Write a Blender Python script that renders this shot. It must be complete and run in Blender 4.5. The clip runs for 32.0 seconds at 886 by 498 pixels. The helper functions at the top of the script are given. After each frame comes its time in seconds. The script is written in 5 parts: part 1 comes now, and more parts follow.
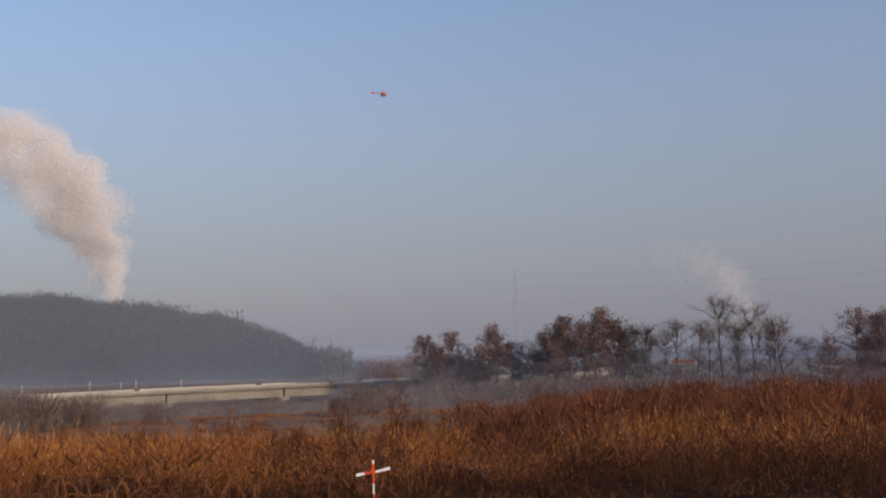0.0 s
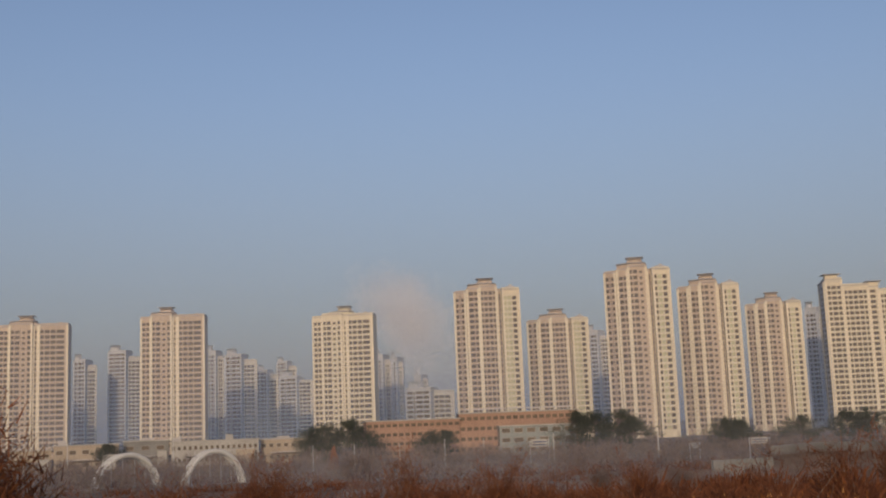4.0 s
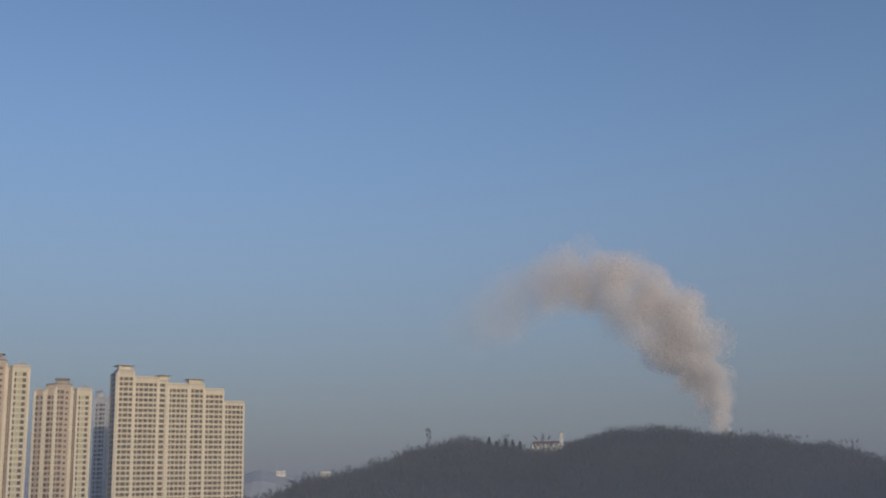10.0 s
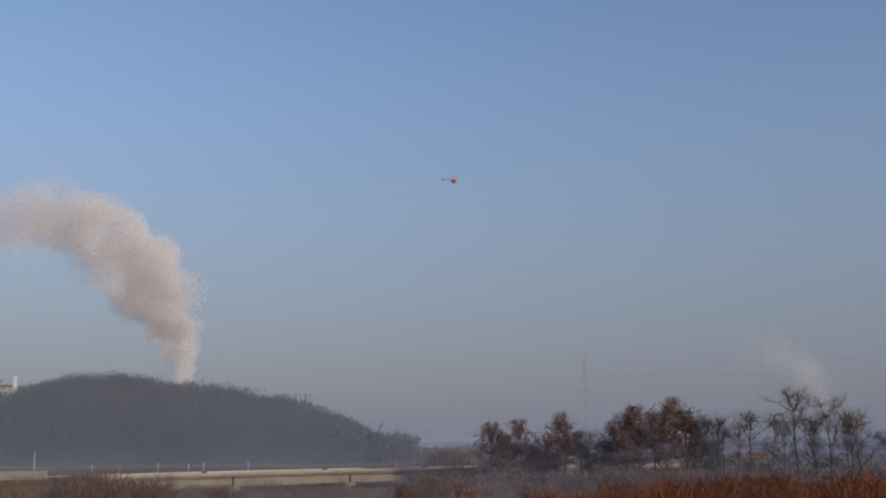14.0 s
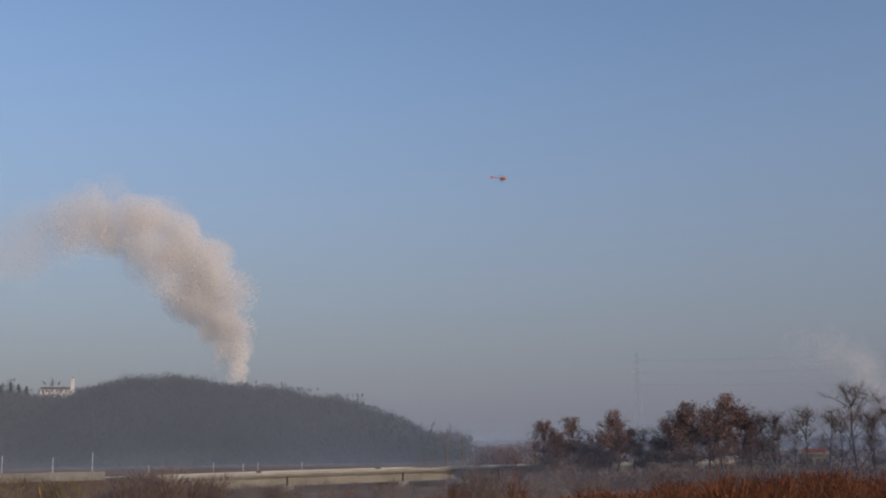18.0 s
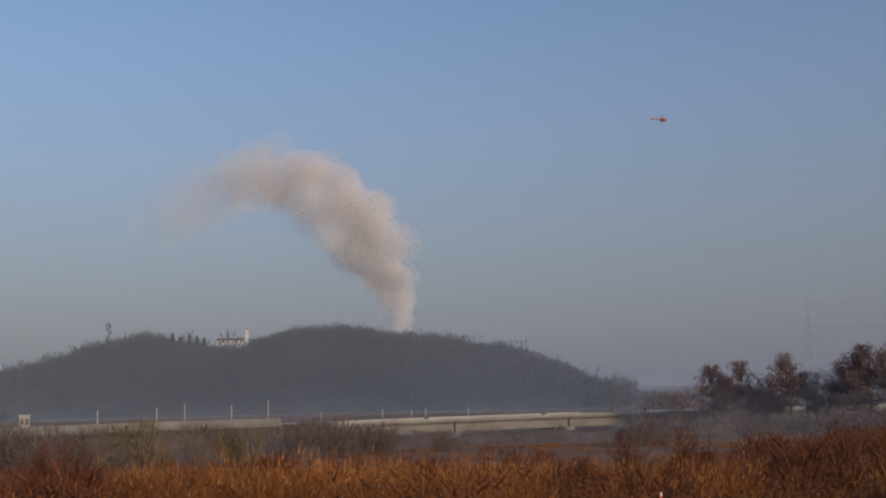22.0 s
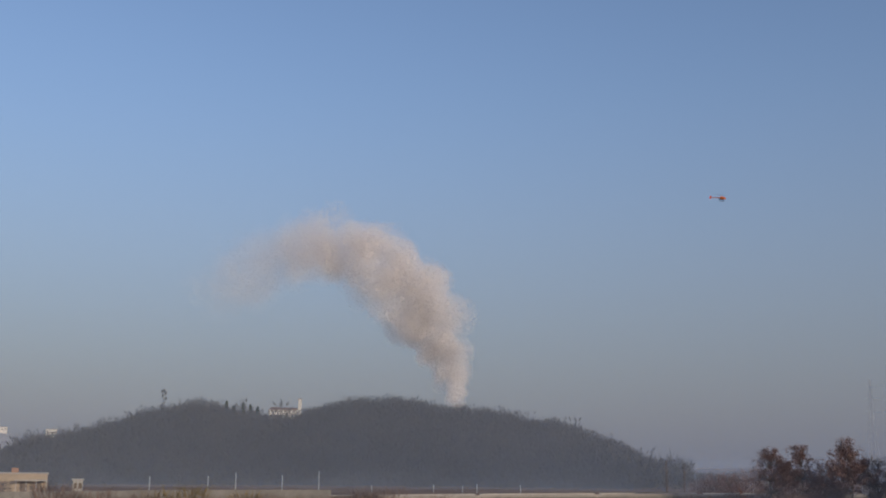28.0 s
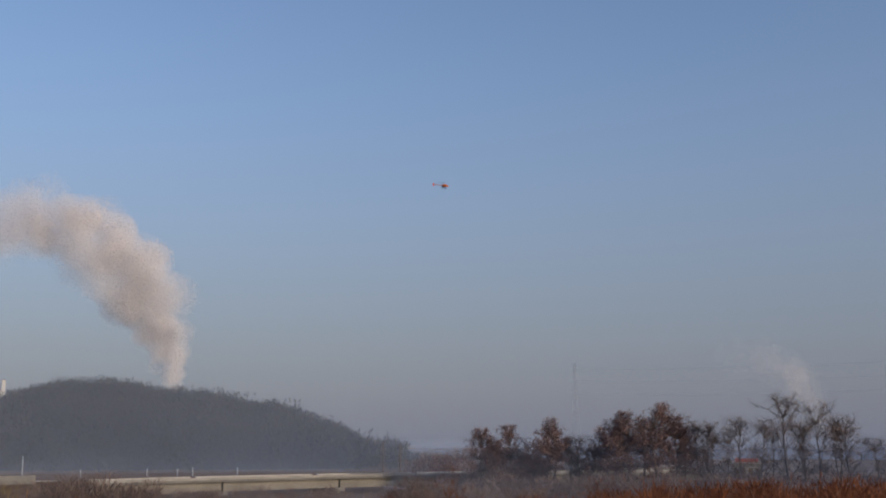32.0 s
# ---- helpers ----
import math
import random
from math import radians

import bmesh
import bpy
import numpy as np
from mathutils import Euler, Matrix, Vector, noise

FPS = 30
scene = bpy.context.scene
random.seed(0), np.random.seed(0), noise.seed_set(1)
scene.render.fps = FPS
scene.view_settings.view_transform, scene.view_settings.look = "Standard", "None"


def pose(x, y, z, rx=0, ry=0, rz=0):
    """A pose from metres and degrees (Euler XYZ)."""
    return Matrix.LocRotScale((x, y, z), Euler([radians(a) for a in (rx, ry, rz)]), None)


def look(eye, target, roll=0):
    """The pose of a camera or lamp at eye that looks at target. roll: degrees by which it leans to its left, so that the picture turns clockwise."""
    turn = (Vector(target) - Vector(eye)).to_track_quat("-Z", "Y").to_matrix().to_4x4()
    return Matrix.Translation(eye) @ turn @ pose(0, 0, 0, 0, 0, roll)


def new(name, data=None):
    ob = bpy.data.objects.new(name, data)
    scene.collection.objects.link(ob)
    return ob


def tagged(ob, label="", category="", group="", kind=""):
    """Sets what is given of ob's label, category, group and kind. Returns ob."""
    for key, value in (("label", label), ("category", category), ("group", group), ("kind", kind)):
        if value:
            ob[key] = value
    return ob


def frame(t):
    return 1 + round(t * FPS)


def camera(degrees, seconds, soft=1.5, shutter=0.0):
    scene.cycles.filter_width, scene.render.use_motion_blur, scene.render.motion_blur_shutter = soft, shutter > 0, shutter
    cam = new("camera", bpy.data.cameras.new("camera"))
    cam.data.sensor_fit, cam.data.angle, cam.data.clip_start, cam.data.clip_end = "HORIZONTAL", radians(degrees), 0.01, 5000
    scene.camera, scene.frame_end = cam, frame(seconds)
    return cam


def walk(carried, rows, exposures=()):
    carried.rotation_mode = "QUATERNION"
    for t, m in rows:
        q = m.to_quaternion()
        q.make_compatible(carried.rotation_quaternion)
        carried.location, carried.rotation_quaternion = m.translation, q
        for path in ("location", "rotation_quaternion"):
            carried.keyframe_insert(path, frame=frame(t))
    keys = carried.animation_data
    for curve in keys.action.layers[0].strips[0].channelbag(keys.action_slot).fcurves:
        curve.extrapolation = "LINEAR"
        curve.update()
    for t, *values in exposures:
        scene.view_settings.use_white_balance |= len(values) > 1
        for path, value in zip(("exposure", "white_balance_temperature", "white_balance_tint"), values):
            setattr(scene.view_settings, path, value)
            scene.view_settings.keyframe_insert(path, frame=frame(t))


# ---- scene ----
# ---- camera: a person on a river bank turns on the spot, eye 8 m above the plain ----
EYE = (0.0, 0.0, 8.0)
cam = camera(41.86, 32.0, soft=2.0)
# seconds, heading (degrees clockwise from +y), tilt up, lean
TURNS = [
    (0.0, 5.60, 5.09, -1.30),
    (0.5, -2.04, 5.22, -2.01),
    (1.0, -4.70, 6.18, -1.57),
    (1.5, -5.22, 6.00, -1.45),
    (2.0, -7.64, 5.73, -1.62),
    (2.5, -13.61, 4.93, -1.65),
    (2.7, -16.98, 4.56, -1.56),
    (3.0, -25.43, 5.11, -1.99),
    (3.2, -32.65, 6.10, -2.45),
    (3.5, -40.44, 7.76, -2.52),
    (3.7, -47.06, 8.23, -2.75),
    (4.0, -57.61, 8.81, -2.25),
    (4.5, -66.65, 7.68, -1.67),
    (6.5, -56.81, 9.13, -1.17),
    (7.0, -53.74, 10.18, -1.87),
    (7.5, -49.17, 10.55, -1.66),
    (8.0, -44.24, 10.07, -1.14),
    (8.5, -39.50, 11.25, -0.91),
    (9.0, -33.27, 11.79, -0.87),
    (9.5, -27.12, 12.21, -0.70),
    (10.0, -23.56, 12.12, -1.16),
    (10.5, -14.70, 11.78, -1.03),
    (11.0, -9.98, 10.92, -0.74),
    (11.5, -7.83, 9.87, -0.47),
    (12.0, -5.55, 9.50, -0.13),
    (12.5, -1.79, 9.10, 0.00),
    (13.0, 0.00, 8.59, -0.12),
    (13.5, 1.17, 8.64, -0.22),
    (14.0, 2.22, 9.38, -0.19),
    (14.5, 2.19, 9.78, -0.30),
    (16.5, 1.69, 9.32, -0.63),
    (17.0, 1.13, 9.31, -0.73),
    (17.5, 0.14, 9.24, -0.80),
    (18.0, -0.27, 9.33, -0.58),
    (18.5, -0.43, 8.83, -0.43),
    (19.0, -0.19, 8.26, -0.12),
    (19.5, -0.19, 7.85, -0.06),
    (20.0, -0.89, 7.88, 0.04),
    (20.5, -2.58, 8.52, 0.21),
    (21.0, -5.01, 8.08, -0.37),
    (21.5, -6.76, 7.42, -0.80),
    (22.0, -8.30, 6.83, -1.08),
    (22.5, -11.99, 7.11, -1.31),
    (23.0, -15.76, 7.63, -1.36),
    (23.5, -19.01, 7.64, -1.50),
    (24.0, -21.98, 8.26, -0.84),
    (24.5, -22.03, 9.22, -0.54),
    (25.0, -20.80, 10.40, -0.20),
    (25.5, -17.84, 12.32, -0.20),
    (27.5, -12.97, 10.68, 0.66),
    (28.0, -11.07, 10.48, 0.60),
    (28.5, -9.03, 10.24, 0.38),
    (29.0, -6.53, 9.72, 0.47),
    (29.5, -3.87, 9.62, 0.54),
    (30.0, -1.84, 9.43, -0.05),
    (30.5, 0.33, 9.44, -0.23),
    (31.0, 2.07, 8.80, -0.23),
    (31.5, 2.92, 8.76, -0.06),
    (32.0, 2.70, 9.64, -0.07),
]
ROWS = [(t, pose(*EYE, 90 + p, 0, -h) @ pose(0, 0, 0, 0, 0, r)) for t, h, p, r in TURNS]
walk(cam, ROWS, [(0.0, 0.27, 7150, 11), (1.0, 0.2, 7150, 11), (2.5, 0.17, 7200, 11), (4.0, -0.29, 7350, 11), (7.0, -0.45, 6650, 8), (9.0, -0.44, 6450, 6), (10.5, -0.41, 6400, 5), (12.0, -0.39, 6500, 6), (14.0, 0.0, 6650, 8), (19.0, -0.06, 6750, 8), (21.0, -0.17, 6800, 8), (23.0, -0.19, 6850, 9), (25.0, -0.16, 6700, 8), (28.0, -0.12, 6650, 8), (30.0, -0.09, 6650, 8), (31.0, 0.0, 6650, 8), (32.0, 0.0, 6650, 8)])

# ---- sky and sun: low winter sun behind the viewer ----
SUN_AZ, SUN_EL = 127.0, 12.0
world = bpy.data.worlds.new("sky")
scene.world = world
world.use_nodes = True
wn = world.node_tree
sky = wn.nodes.new("ShaderNodeTexSky")
sky.sky_type = "NISHITA"
sky.sun_disc = False
sky.sun_elevation, sky.sun_rotation = radians(SUN_EL), radians(SUN_AZ)
sky.air_density, sky.dust_density, sky.ozone_density = 1.0, 2.0, 2.0
tint = wn.nodes.new("ShaderNodeMix")
tint.data_type, tint.blend_type = "RGBA", "MULTIPLY"
tint.inputs[0].default_value = 1.0
tint.inputs[7].default_value = (1.035, 1.0, 1.155, 1)
wn.links.new(sky.outputs[0], tint.inputs[6])
wn.links.new(tint.outputs[2], wn.nodes["Background"].inputs[0])
wn.nodes["Background"].inputs[1].default_value = 0.157


def at(az, d, z=0.0):
    """A place by heading in degrees, distance from the viewer and height."""
    a = radians(az)
    return Vector((d * math.sin(a), d * math.cos(a), z))


def height(el, d):
    """Height of a point at elevation el degrees and distance d."""
    return EYE[2] + d * math.tan(radians(el))


sun_data = bpy.data.lights.new("sun", "SUN")
sun_data.energy, sun_data.angle, sun_data.color = 2.1, radians(0.6), (1.0, 0.83, 0.61)
sun = new("sun", sun_data)
sun_from = Vector((math.sin(radians(SUN_AZ)) * math.cos(radians(SUN_EL)), math.cos(radians(SUN_AZ)) * math.cos(radians(SUN_EL)), math.sin(radians(SUN_EL))))
sun.matrix_world = look(sun_from * 100, (0, 0, 0))

# ---- materials ----


def mat(name, a, b, size=1.0, rough=0.85, bump=0.3, metal=0.0, fine=8.0, spec=0.3, island=0.0, trans=0.0, single=0.0):
    """Two colours blended by coarse and fine noise; size is the coarse blotch in metres."""
    m = bpy.data.materials.new(name)
    m.use_nodes = True
    t = m.node_tree
    bs = t.nodes["Principled BSDF"]
    bs.inputs["Roughness"].default_value = rough
    bs.inputs["Metallic"].default_value = metal
    bs.inputs["Specular IOR Level"].default_value = spec
    tc = t.nodes.new("ShaderNodeTexCoord")
    n1 = t.nodes.new("ShaderNodeTexNoise")
    n1.inputs["Scale"].default_value = 1.0 / size
    n1.inputs["Detail"].default_value = 6
    n2 = t.nodes.new("ShaderNodeTexNoise")
    n2.inputs["Scale"].default_value = fine / size
    n2.inputs["Detail"].default_value = 4
    t.links.new(tc.outputs["Object"], n1.inputs["Vector"])
    t.links.new(tc.outputs["Object"], n2.inputs["Vector"])
    add = t.nodes.new("ShaderNodeMath")
    add.operation = "MULTIPLY_ADD"
    add.inputs[1].default_value = 0.45
    t.links.new(n2.outputs["Fac"], add.inputs[0])
    t.links.new(n1.outputs["Fac"], add.inputs[2])
    last = add
    if island:
        geo = t.nodes.new("ShaderNodeNewGeometry")
        more = t.nodes.new("ShaderNodeMath")
        more.operation = "MULTIPLY_ADD"
        more.inputs[1].default_value = island
        t.links.new(geo.outputs["Random Per Island"], more.inputs[0])
        t.links.new(add.outputs[0], more.inputs[2])
        last = more
    if single:
        info = t.nodes.new("ShaderNodeObjectInfo")
        more = t.nodes.new("ShaderNodeMath")
        more.operation = "MULTIPLY_ADD"
        more.inputs[1].default_value = single
        t.links.new(info.outputs["Random"], more.inputs[0])
        t.links.new(last.outputs[0], more.inputs[2])
        last = more
    mr = t.nodes.new("ShaderNodeMapRange")
    mr.inputs[1].default_value = 0.5
    mr.inputs[2].default_value = 0.95 + island + single
    t.links.new(last.outputs[0], mr.inputs[0])
    mix = t.nodes.new("ShaderNodeMix")
    mix.data_type = "RGBA"
    mix.inputs[6].default_value, mix.inputs[7].default_value = (*a, 1), (*b, 1)
    t.links.new(mr.outputs[0], mix.inputs[0])
    t.links.new(mix.outputs[2], bs.inputs["Base Color"])
    if bump:
        bp = t.nodes.new("ShaderNodeBump")
        bp.inputs["Strength"].default_value = bump
        bp.inputs["Distance"].default_value = size * 0.1
        t.links.new(n2.outputs["Fac"], bp.inputs["Height"])
        t.links.new(bp.outputs[0], bs.inputs["Normal"])
    if trans:
        tl = t.nodes.new("ShaderNodeBsdfTranslucent")
        t.links.new(mix.outputs[2], tl.inputs["Color"])
        ms = t.nodes.new("ShaderNodeMixShader")
        ms.inputs[0].default_value = trans
        t.links.new(bs.outputs[0], ms.inputs[1])
        t.links.new(tl.outputs[0], ms.inputs[2])
        t.links.new(ms.outputs[0], t.nodes["Material Output"].inputs["Surface"])
    return m


M_SOIL = mat("soil", (0.028, 0.017, 0.011), (0.062, 0.038, 0.024), 6.0, 1.0, 0.6, spec=0.0)
M_REED = mat("dry_reed", (0.07, 0.02, 0.006), (0.6, 0.22, 0.052), 5.0, 0.8, 0, island=0.5, trans=0.3)
M_BRUSH = mat("dry_brush", (0.065, 0.024, 0.014), (0.27, 0.096, 0.043), 7.0, 0.9, 0, island=0.5, trans=0.3)
M_RUST = mat("rust_needles", (0.2, 0.085, 0.05), (0.33, 0.14, 0.075), 2.0, 0.9, 0, island=0.4)
M_TWIG = mat("twig", (0.12, 0.08, 0.065), (0.23, 0.15, 0.11), 0.6, 0.9, 0.2)
# bark and dead leaves are paled to imitate haze over the trees
M_BARK = mat("bark", (0.085, 0.07, 0.066), (0.16, 0.13, 0.125), 0.8, 0.9, 0.5)
M_OAKLEAF = mat("dead_leaves", (0.125, 0.08, 0.08), (0.225, 0.138, 0.128), 3.0, 0.85, 0, island=0.4)
M_PINE = mat("pine_needles", (0.025, 0.035, 0.028), (0.06, 0.07, 0.05), 2.0, 0.85, 0, island=0.4)
# haze is partly put into the grey of hill soil and woods
M_HILL = mat("hill_soil", (0.075, 0.072, 0.075), (0.105, 0.1, 0.1), 40.0, 0.95, 0.2)
M_WOOD = mat("winter_wood", (0.095, 0.094, 0.1), (0.14, 0.135, 0.138), 30.0, 0.95, 0, island=0.3, trans=0.5)
M_CREAM = mat("cream_paint", (0.57, 0.5, 0.375), (0.69, 0.61, 0.46), 14.0, 0.75, 0.05)
M_PINK = mat("salmon_paint", (0.43, 0.34, 0.265), (0.54, 0.43, 0.335), 14.0, 0.75, 0.05)
# blue-grey that paints haze and side shade onto tower walls
M_SHADEGREY = mat("shade_haze_grey", (0.4, 0.41, 0.43), (0.5, 0.5, 0.51), 14.0, 0.8, 0.05)
M_ROOF = mat("roof_slab", (0.33, 0.315, 0.32), (0.43, 0.41, 0.405), 5.0, 0.8, 0.1)
M_GLASS = mat("window_glass", (0.04, 0.032, 0.028), (0.18, 0.14, 0.105), 9.0, 0.5, 0.0, spec=0.2, island=0.25, single=0.35)
M_SLOT = mat("dark_slot", (0.16, 0.13, 0.12), (0.22, 0.18, 0.16), 6.0, 0.9, 0.0)
M_CURTAIN = mat("glazed_front", (0.14, 0.16, 0.17), (0.22, 0.25, 0.26), 6.0, 0.35, 0.0)
M_BRICK = mat("red_brick", (0.28, 0.175, 0.135), (0.37, 0.24, 0.185), 6.0, 0.9, 0.2)
M_CONC = mat("concrete", (0.15, 0.15, 0.15), (0.24, 0.235, 0.23), 5.0, 0.9, 0.3)
M_CONCL = mat("pale_concrete", (0.28, 0.27, 0.26), (0.40, 0.39, 0.37), 6.0, 0.85, 0.2)
M_STEEL = mat("grey_steel", (0.35, 0.36, 0.37), (0.45, 0.46, 0.47), 2.0, 0.5, 0.0, metal=0.6)
M_WHITE = mat("white_paint", (0.72, 0.72, 0.72), (0.82, 0.82, 0.82), 2.0, 0.5, 0.0)
M_BLUE = mat("blue_sign", (0.05, 0.066, 0.13), (0.07, 0.09, 0.165), 3.0, 0.5, 0.0)
M_RED = mat("red_paint", (0.70, 0.06, 0.02), (0.80, 0.10, 0.03), 0.5, 0.4, 0.0)
M_ORANGE = mat("orange_shell", (0.55, 0.12, 0.025), (0.68, 0.17, 0.03), 0.5, 0.35, 0.0)
M_BLACK = mat("black_carbon", (0.02, 0.02, 0.022), (0.035, 0.035, 0.04), 0.3, 0.5, 0.0)
M_STEAM = mat("steam", (0.93, 0.9, 0.89), (0.98, 0.96, 0.955), 60.0, 1.0, 0, spec=0.0, trans=0.5)
# a droplet veil lets part of the light pass
st = M_STEAM.node_tree
veil = st.nodes.new("ShaderNodeMixShader")
veil.inputs[0].default_value = 0.45
clear = st.nodes.new("ShaderNodeBsdfTransparent")
st.links.new(clear.outputs[0], veil.inputs[1])
st.links.new(st.nodes["Material Output"].inputs["Surface"].links[0].from_socket, veil.inputs[2])
st.links.new(veil.outputs[0], st.nodes["Material Output"].inputs["Surface"])
M_SCRUB = mat("winter_scrub", (0.155, 0.12, 0.112), (0.26, 0.19, 0.162), 9.0, 0.9, 0, island=0.4, trans=0.4)
# haze over the far ridge is put into this pale blue-grey
M_RIDGE = mat("haze_tinted_ridge", (0.3, 0.315, 0.35), (0.34, 0.35, 0.385), 60.0, 0.95, 0.1)
# steel paled towards blue to imitate haze on pylon and wires
M_PYLON = mat("hazed_steel", (0.40, 0.43, 0.48), (0.46, 0.49, 0.54), 5.0, 0.7, 0.0)
M_CHAPEL = mat("chapel_paint", (0.5, 0.485, 0.46), (0.6, 0.58, 0.55), 5.0, 0.8, 0.0)
M_TILE = mat("brown_roof_tile", (0.13, 0.085, 0.075), (0.2, 0.13, 0.11), 4.0, 0.85, 0.1)
# darker concrete that paints the overhang's shadow on the deck edge
M_DECKSHADE = mat("deck_edge_shade", (0.13, 0.128, 0.128), (0.2, 0.195, 0.19), 4.0, 0.9, 0.2)
M_RAIL = mat("rail_concrete", (0.21, 0.2, 0.19), (0.31, 0.295, 0.28), 5.0, 0.9, 0.2)
M_BEAM = mat("beam_concrete", (0.16, 0.15, 0.136), (0.235, 0.22, 0.2), 5.0, 0.9, 0.2)
M_ARCH = mat("arch_paint", (0.46, 0.46, 0.45), (0.56, 0.56, 0.55), 3.0, 0.6, 0.0)
M_PLASTER = mat("beige_plaster", (0.3, 0.25, 0.2), (0.39, 0.325, 0.262), 6.0, 0.85, 0.1)

# yellow-green pane colour imitates golden reflections on the right wings
M_GLINTGLASS = mat("glint_glass", (0.36, 0.36, 0.24), (0.52, 0.50, 0.34), 7.0, 0.3, 0.0, spec=0.4)
# cream that imitates hazy sun on the far blocks' right wings
M_HAZECREAM = mat("sunlit_haze_cream", (0.52, 0.48, 0.42), (0.60, 0.56, 0.49), 14.0, 0.8, 0.05)
M_WILLOW = mat("willow_twigs", (0.17, 0.135, 0.075), (0.29, 0.225, 0.12), 3.0, 0.85, 0, island=0.4, trans=0.4)
M_FADED = mat("faded_red", (0.27, 0.095, 0.095), (0.34, 0.13, 0.125), 1.0, 0.7, 0.0)
M_BANK = mat("dry_bank", (0.13, 0.092, 0.07), (0.20, 0.145, 0.105), 5.0, 0.95, 0.5, spec=0.05)
M_PLAIN = mat("dead_grass", (0.18, 0.138, 0.115), (0.27, 0.205, 0.165), 12.0, 0.95, 0.4, spec=0.0)
M_WEED = mat("dark_weeds", (0.028, 0.011, 0.007), (0.12, 0.045, 0.021), 4.0, 0.9, 0, island=0.5, trans=0.3)
M_HEAD = mat("seed_head", (0.34, 0.14, 0.045), (0.7, 0.37, 0.14), 4.0, 0.85, 0, island=0.5, trans=0.35)
M_STRIP = mat("pale_strip_paint", (0.63, 0.555, 0.425), (0.73, 0.65, 0.505), 14.0, 0.75, 0.05)
M_CANE = mat("dry_cane", (0.115, 0.042, 0.017), (0.22, 0.085, 0.035), 0.5, 0.8, 0.1)

# ---- mesh helpers ----


class Solid:
    """Collects boxes, prisms and loose faces for one mesh."""

    def __init__(self):
        self.v, self.f = [], []

    def box(self, x0, y0, z0, x1, y1, z1):
        n = len(self.v)
        self.v += [(x0, y0, z0), (x1, y0, z0), (x1, y1, z0), (x0, y1, z0), (x0, y0, z1), (x1, y0, z1), (x1, y1, z1), (x0, y1, z1)]
        self.f += [tuple(n + i for i in q) for q in ((0, 3, 2, 1), (4, 5, 6, 7), (0, 1, 5, 4), (1, 2, 6, 5), (2, 3, 7, 6), (3, 0, 4, 7))]
        return self

    def prism(self, outline, z0, z1):
        n, k = len(self.v), len(outline)
        self.v += [(x, y, z0) for x, y in outline] + [(x, y, z1) for x, y in outline]
        self.f += [tuple(n + i for i in reversed(range(k))), tuple(n + k + i for i in range(k))]
        self.f += [(n + i, n + (i + 1) % k, n + k + (i + 1) % k, n + k + i) for i in range(k)]
        return self

    def tube(self, points, radii, sides=6):
        """A swept tube through points."""
        n = len(self.v)
        pts = [Vector(p) for p in points]
        for i, p in enumerate(pts):
            d = (pts[min(i + 1, len(pts) - 1)] - pts[max(i - 1, 0)]).normalized()
            u = d.cross(Vector((0.31, 0.95, 0.07))).normalized()
            w = d.cross(u)
            for k in range(sides):
                a = 2 * math.pi * k / sides
                self.v.append(tuple(p + (u * math.cos(a) + w * math.sin(a)) * radii[i]))
        for i in range(len(pts) - 1):
            for k in range(sides):
                a, b = n + i * sides + k, n + i * sides + (k + 1) % sides
                self.f.append((a, b, b + sides, a + sides))
        self.f.append(tuple(n + k for k in reversed(range(sides))))
        self.f.append(tuple(n + (len(pts) - 1) * sides + k for k in range(sides)))
        return self

    def mesh(self, name, material):
        me = bpy.data.meshes.new(name)
        me.from_pydata(self.v, [], self.f)
        me.materials.append(material)
        return me


def thing(name, place, rz=0.0, label="", category="", group="", kind=""):
    e = new(name)
    e.matrix_world = Matrix.Translation(place) @ pose(0, 0, 0, 0, 0, rz)
    return tagged(e, label, category, group, kind)


def part(name, solid, material, parent, label="", kind=""):
    ob = new(name, solid.mesh(name, material))
    ob.parent = parent
    return tagged(ob, label, kind=kind)


def lone(name, solid, material, place=(0, 0, 0), rz=0.0, **tags):
    ob = new(name, solid.mesh(name, material))
    ob.matrix_world = Matrix.Translation(place) @ pose(0, 0, 0, 0, 0, rz)
    return tagged(ob, **tags)


def fast_mesh(name, verts, tris, material):
    """A triangle mesh from arrays."""
    me = bpy.data.meshes.new(name)
    verts, tris = np.asarray(verts, dtype=np.float32), np.asarray(tris, dtype=np.int32)
    me.vertices.add(len(verts))
    me.vertices.foreach_set("co", verts.ravel())
    me.loops.add(tris.size)
    me.loops.foreach_set("vertex_index", tris.ravel())
    me.polygons.add(len(tris))
    me.polygons.foreach_set("loop_start", np.arange(0, tris.size, 3, dtype=np.int32))
    me.update(calc_edges=True)
    me.materials.append(material)
    return me


# ---- ground: bank under the viewer, falling to the river plain ----
FALL_R = [0, 12, 16, 25, 40, 70, 110, 160, 230, 5000]
FALL_Z = [6.4, 6.4, 6.25, 5.2, 4.2, 2.7, 1.4, 0.6, 0.0, 0.0]


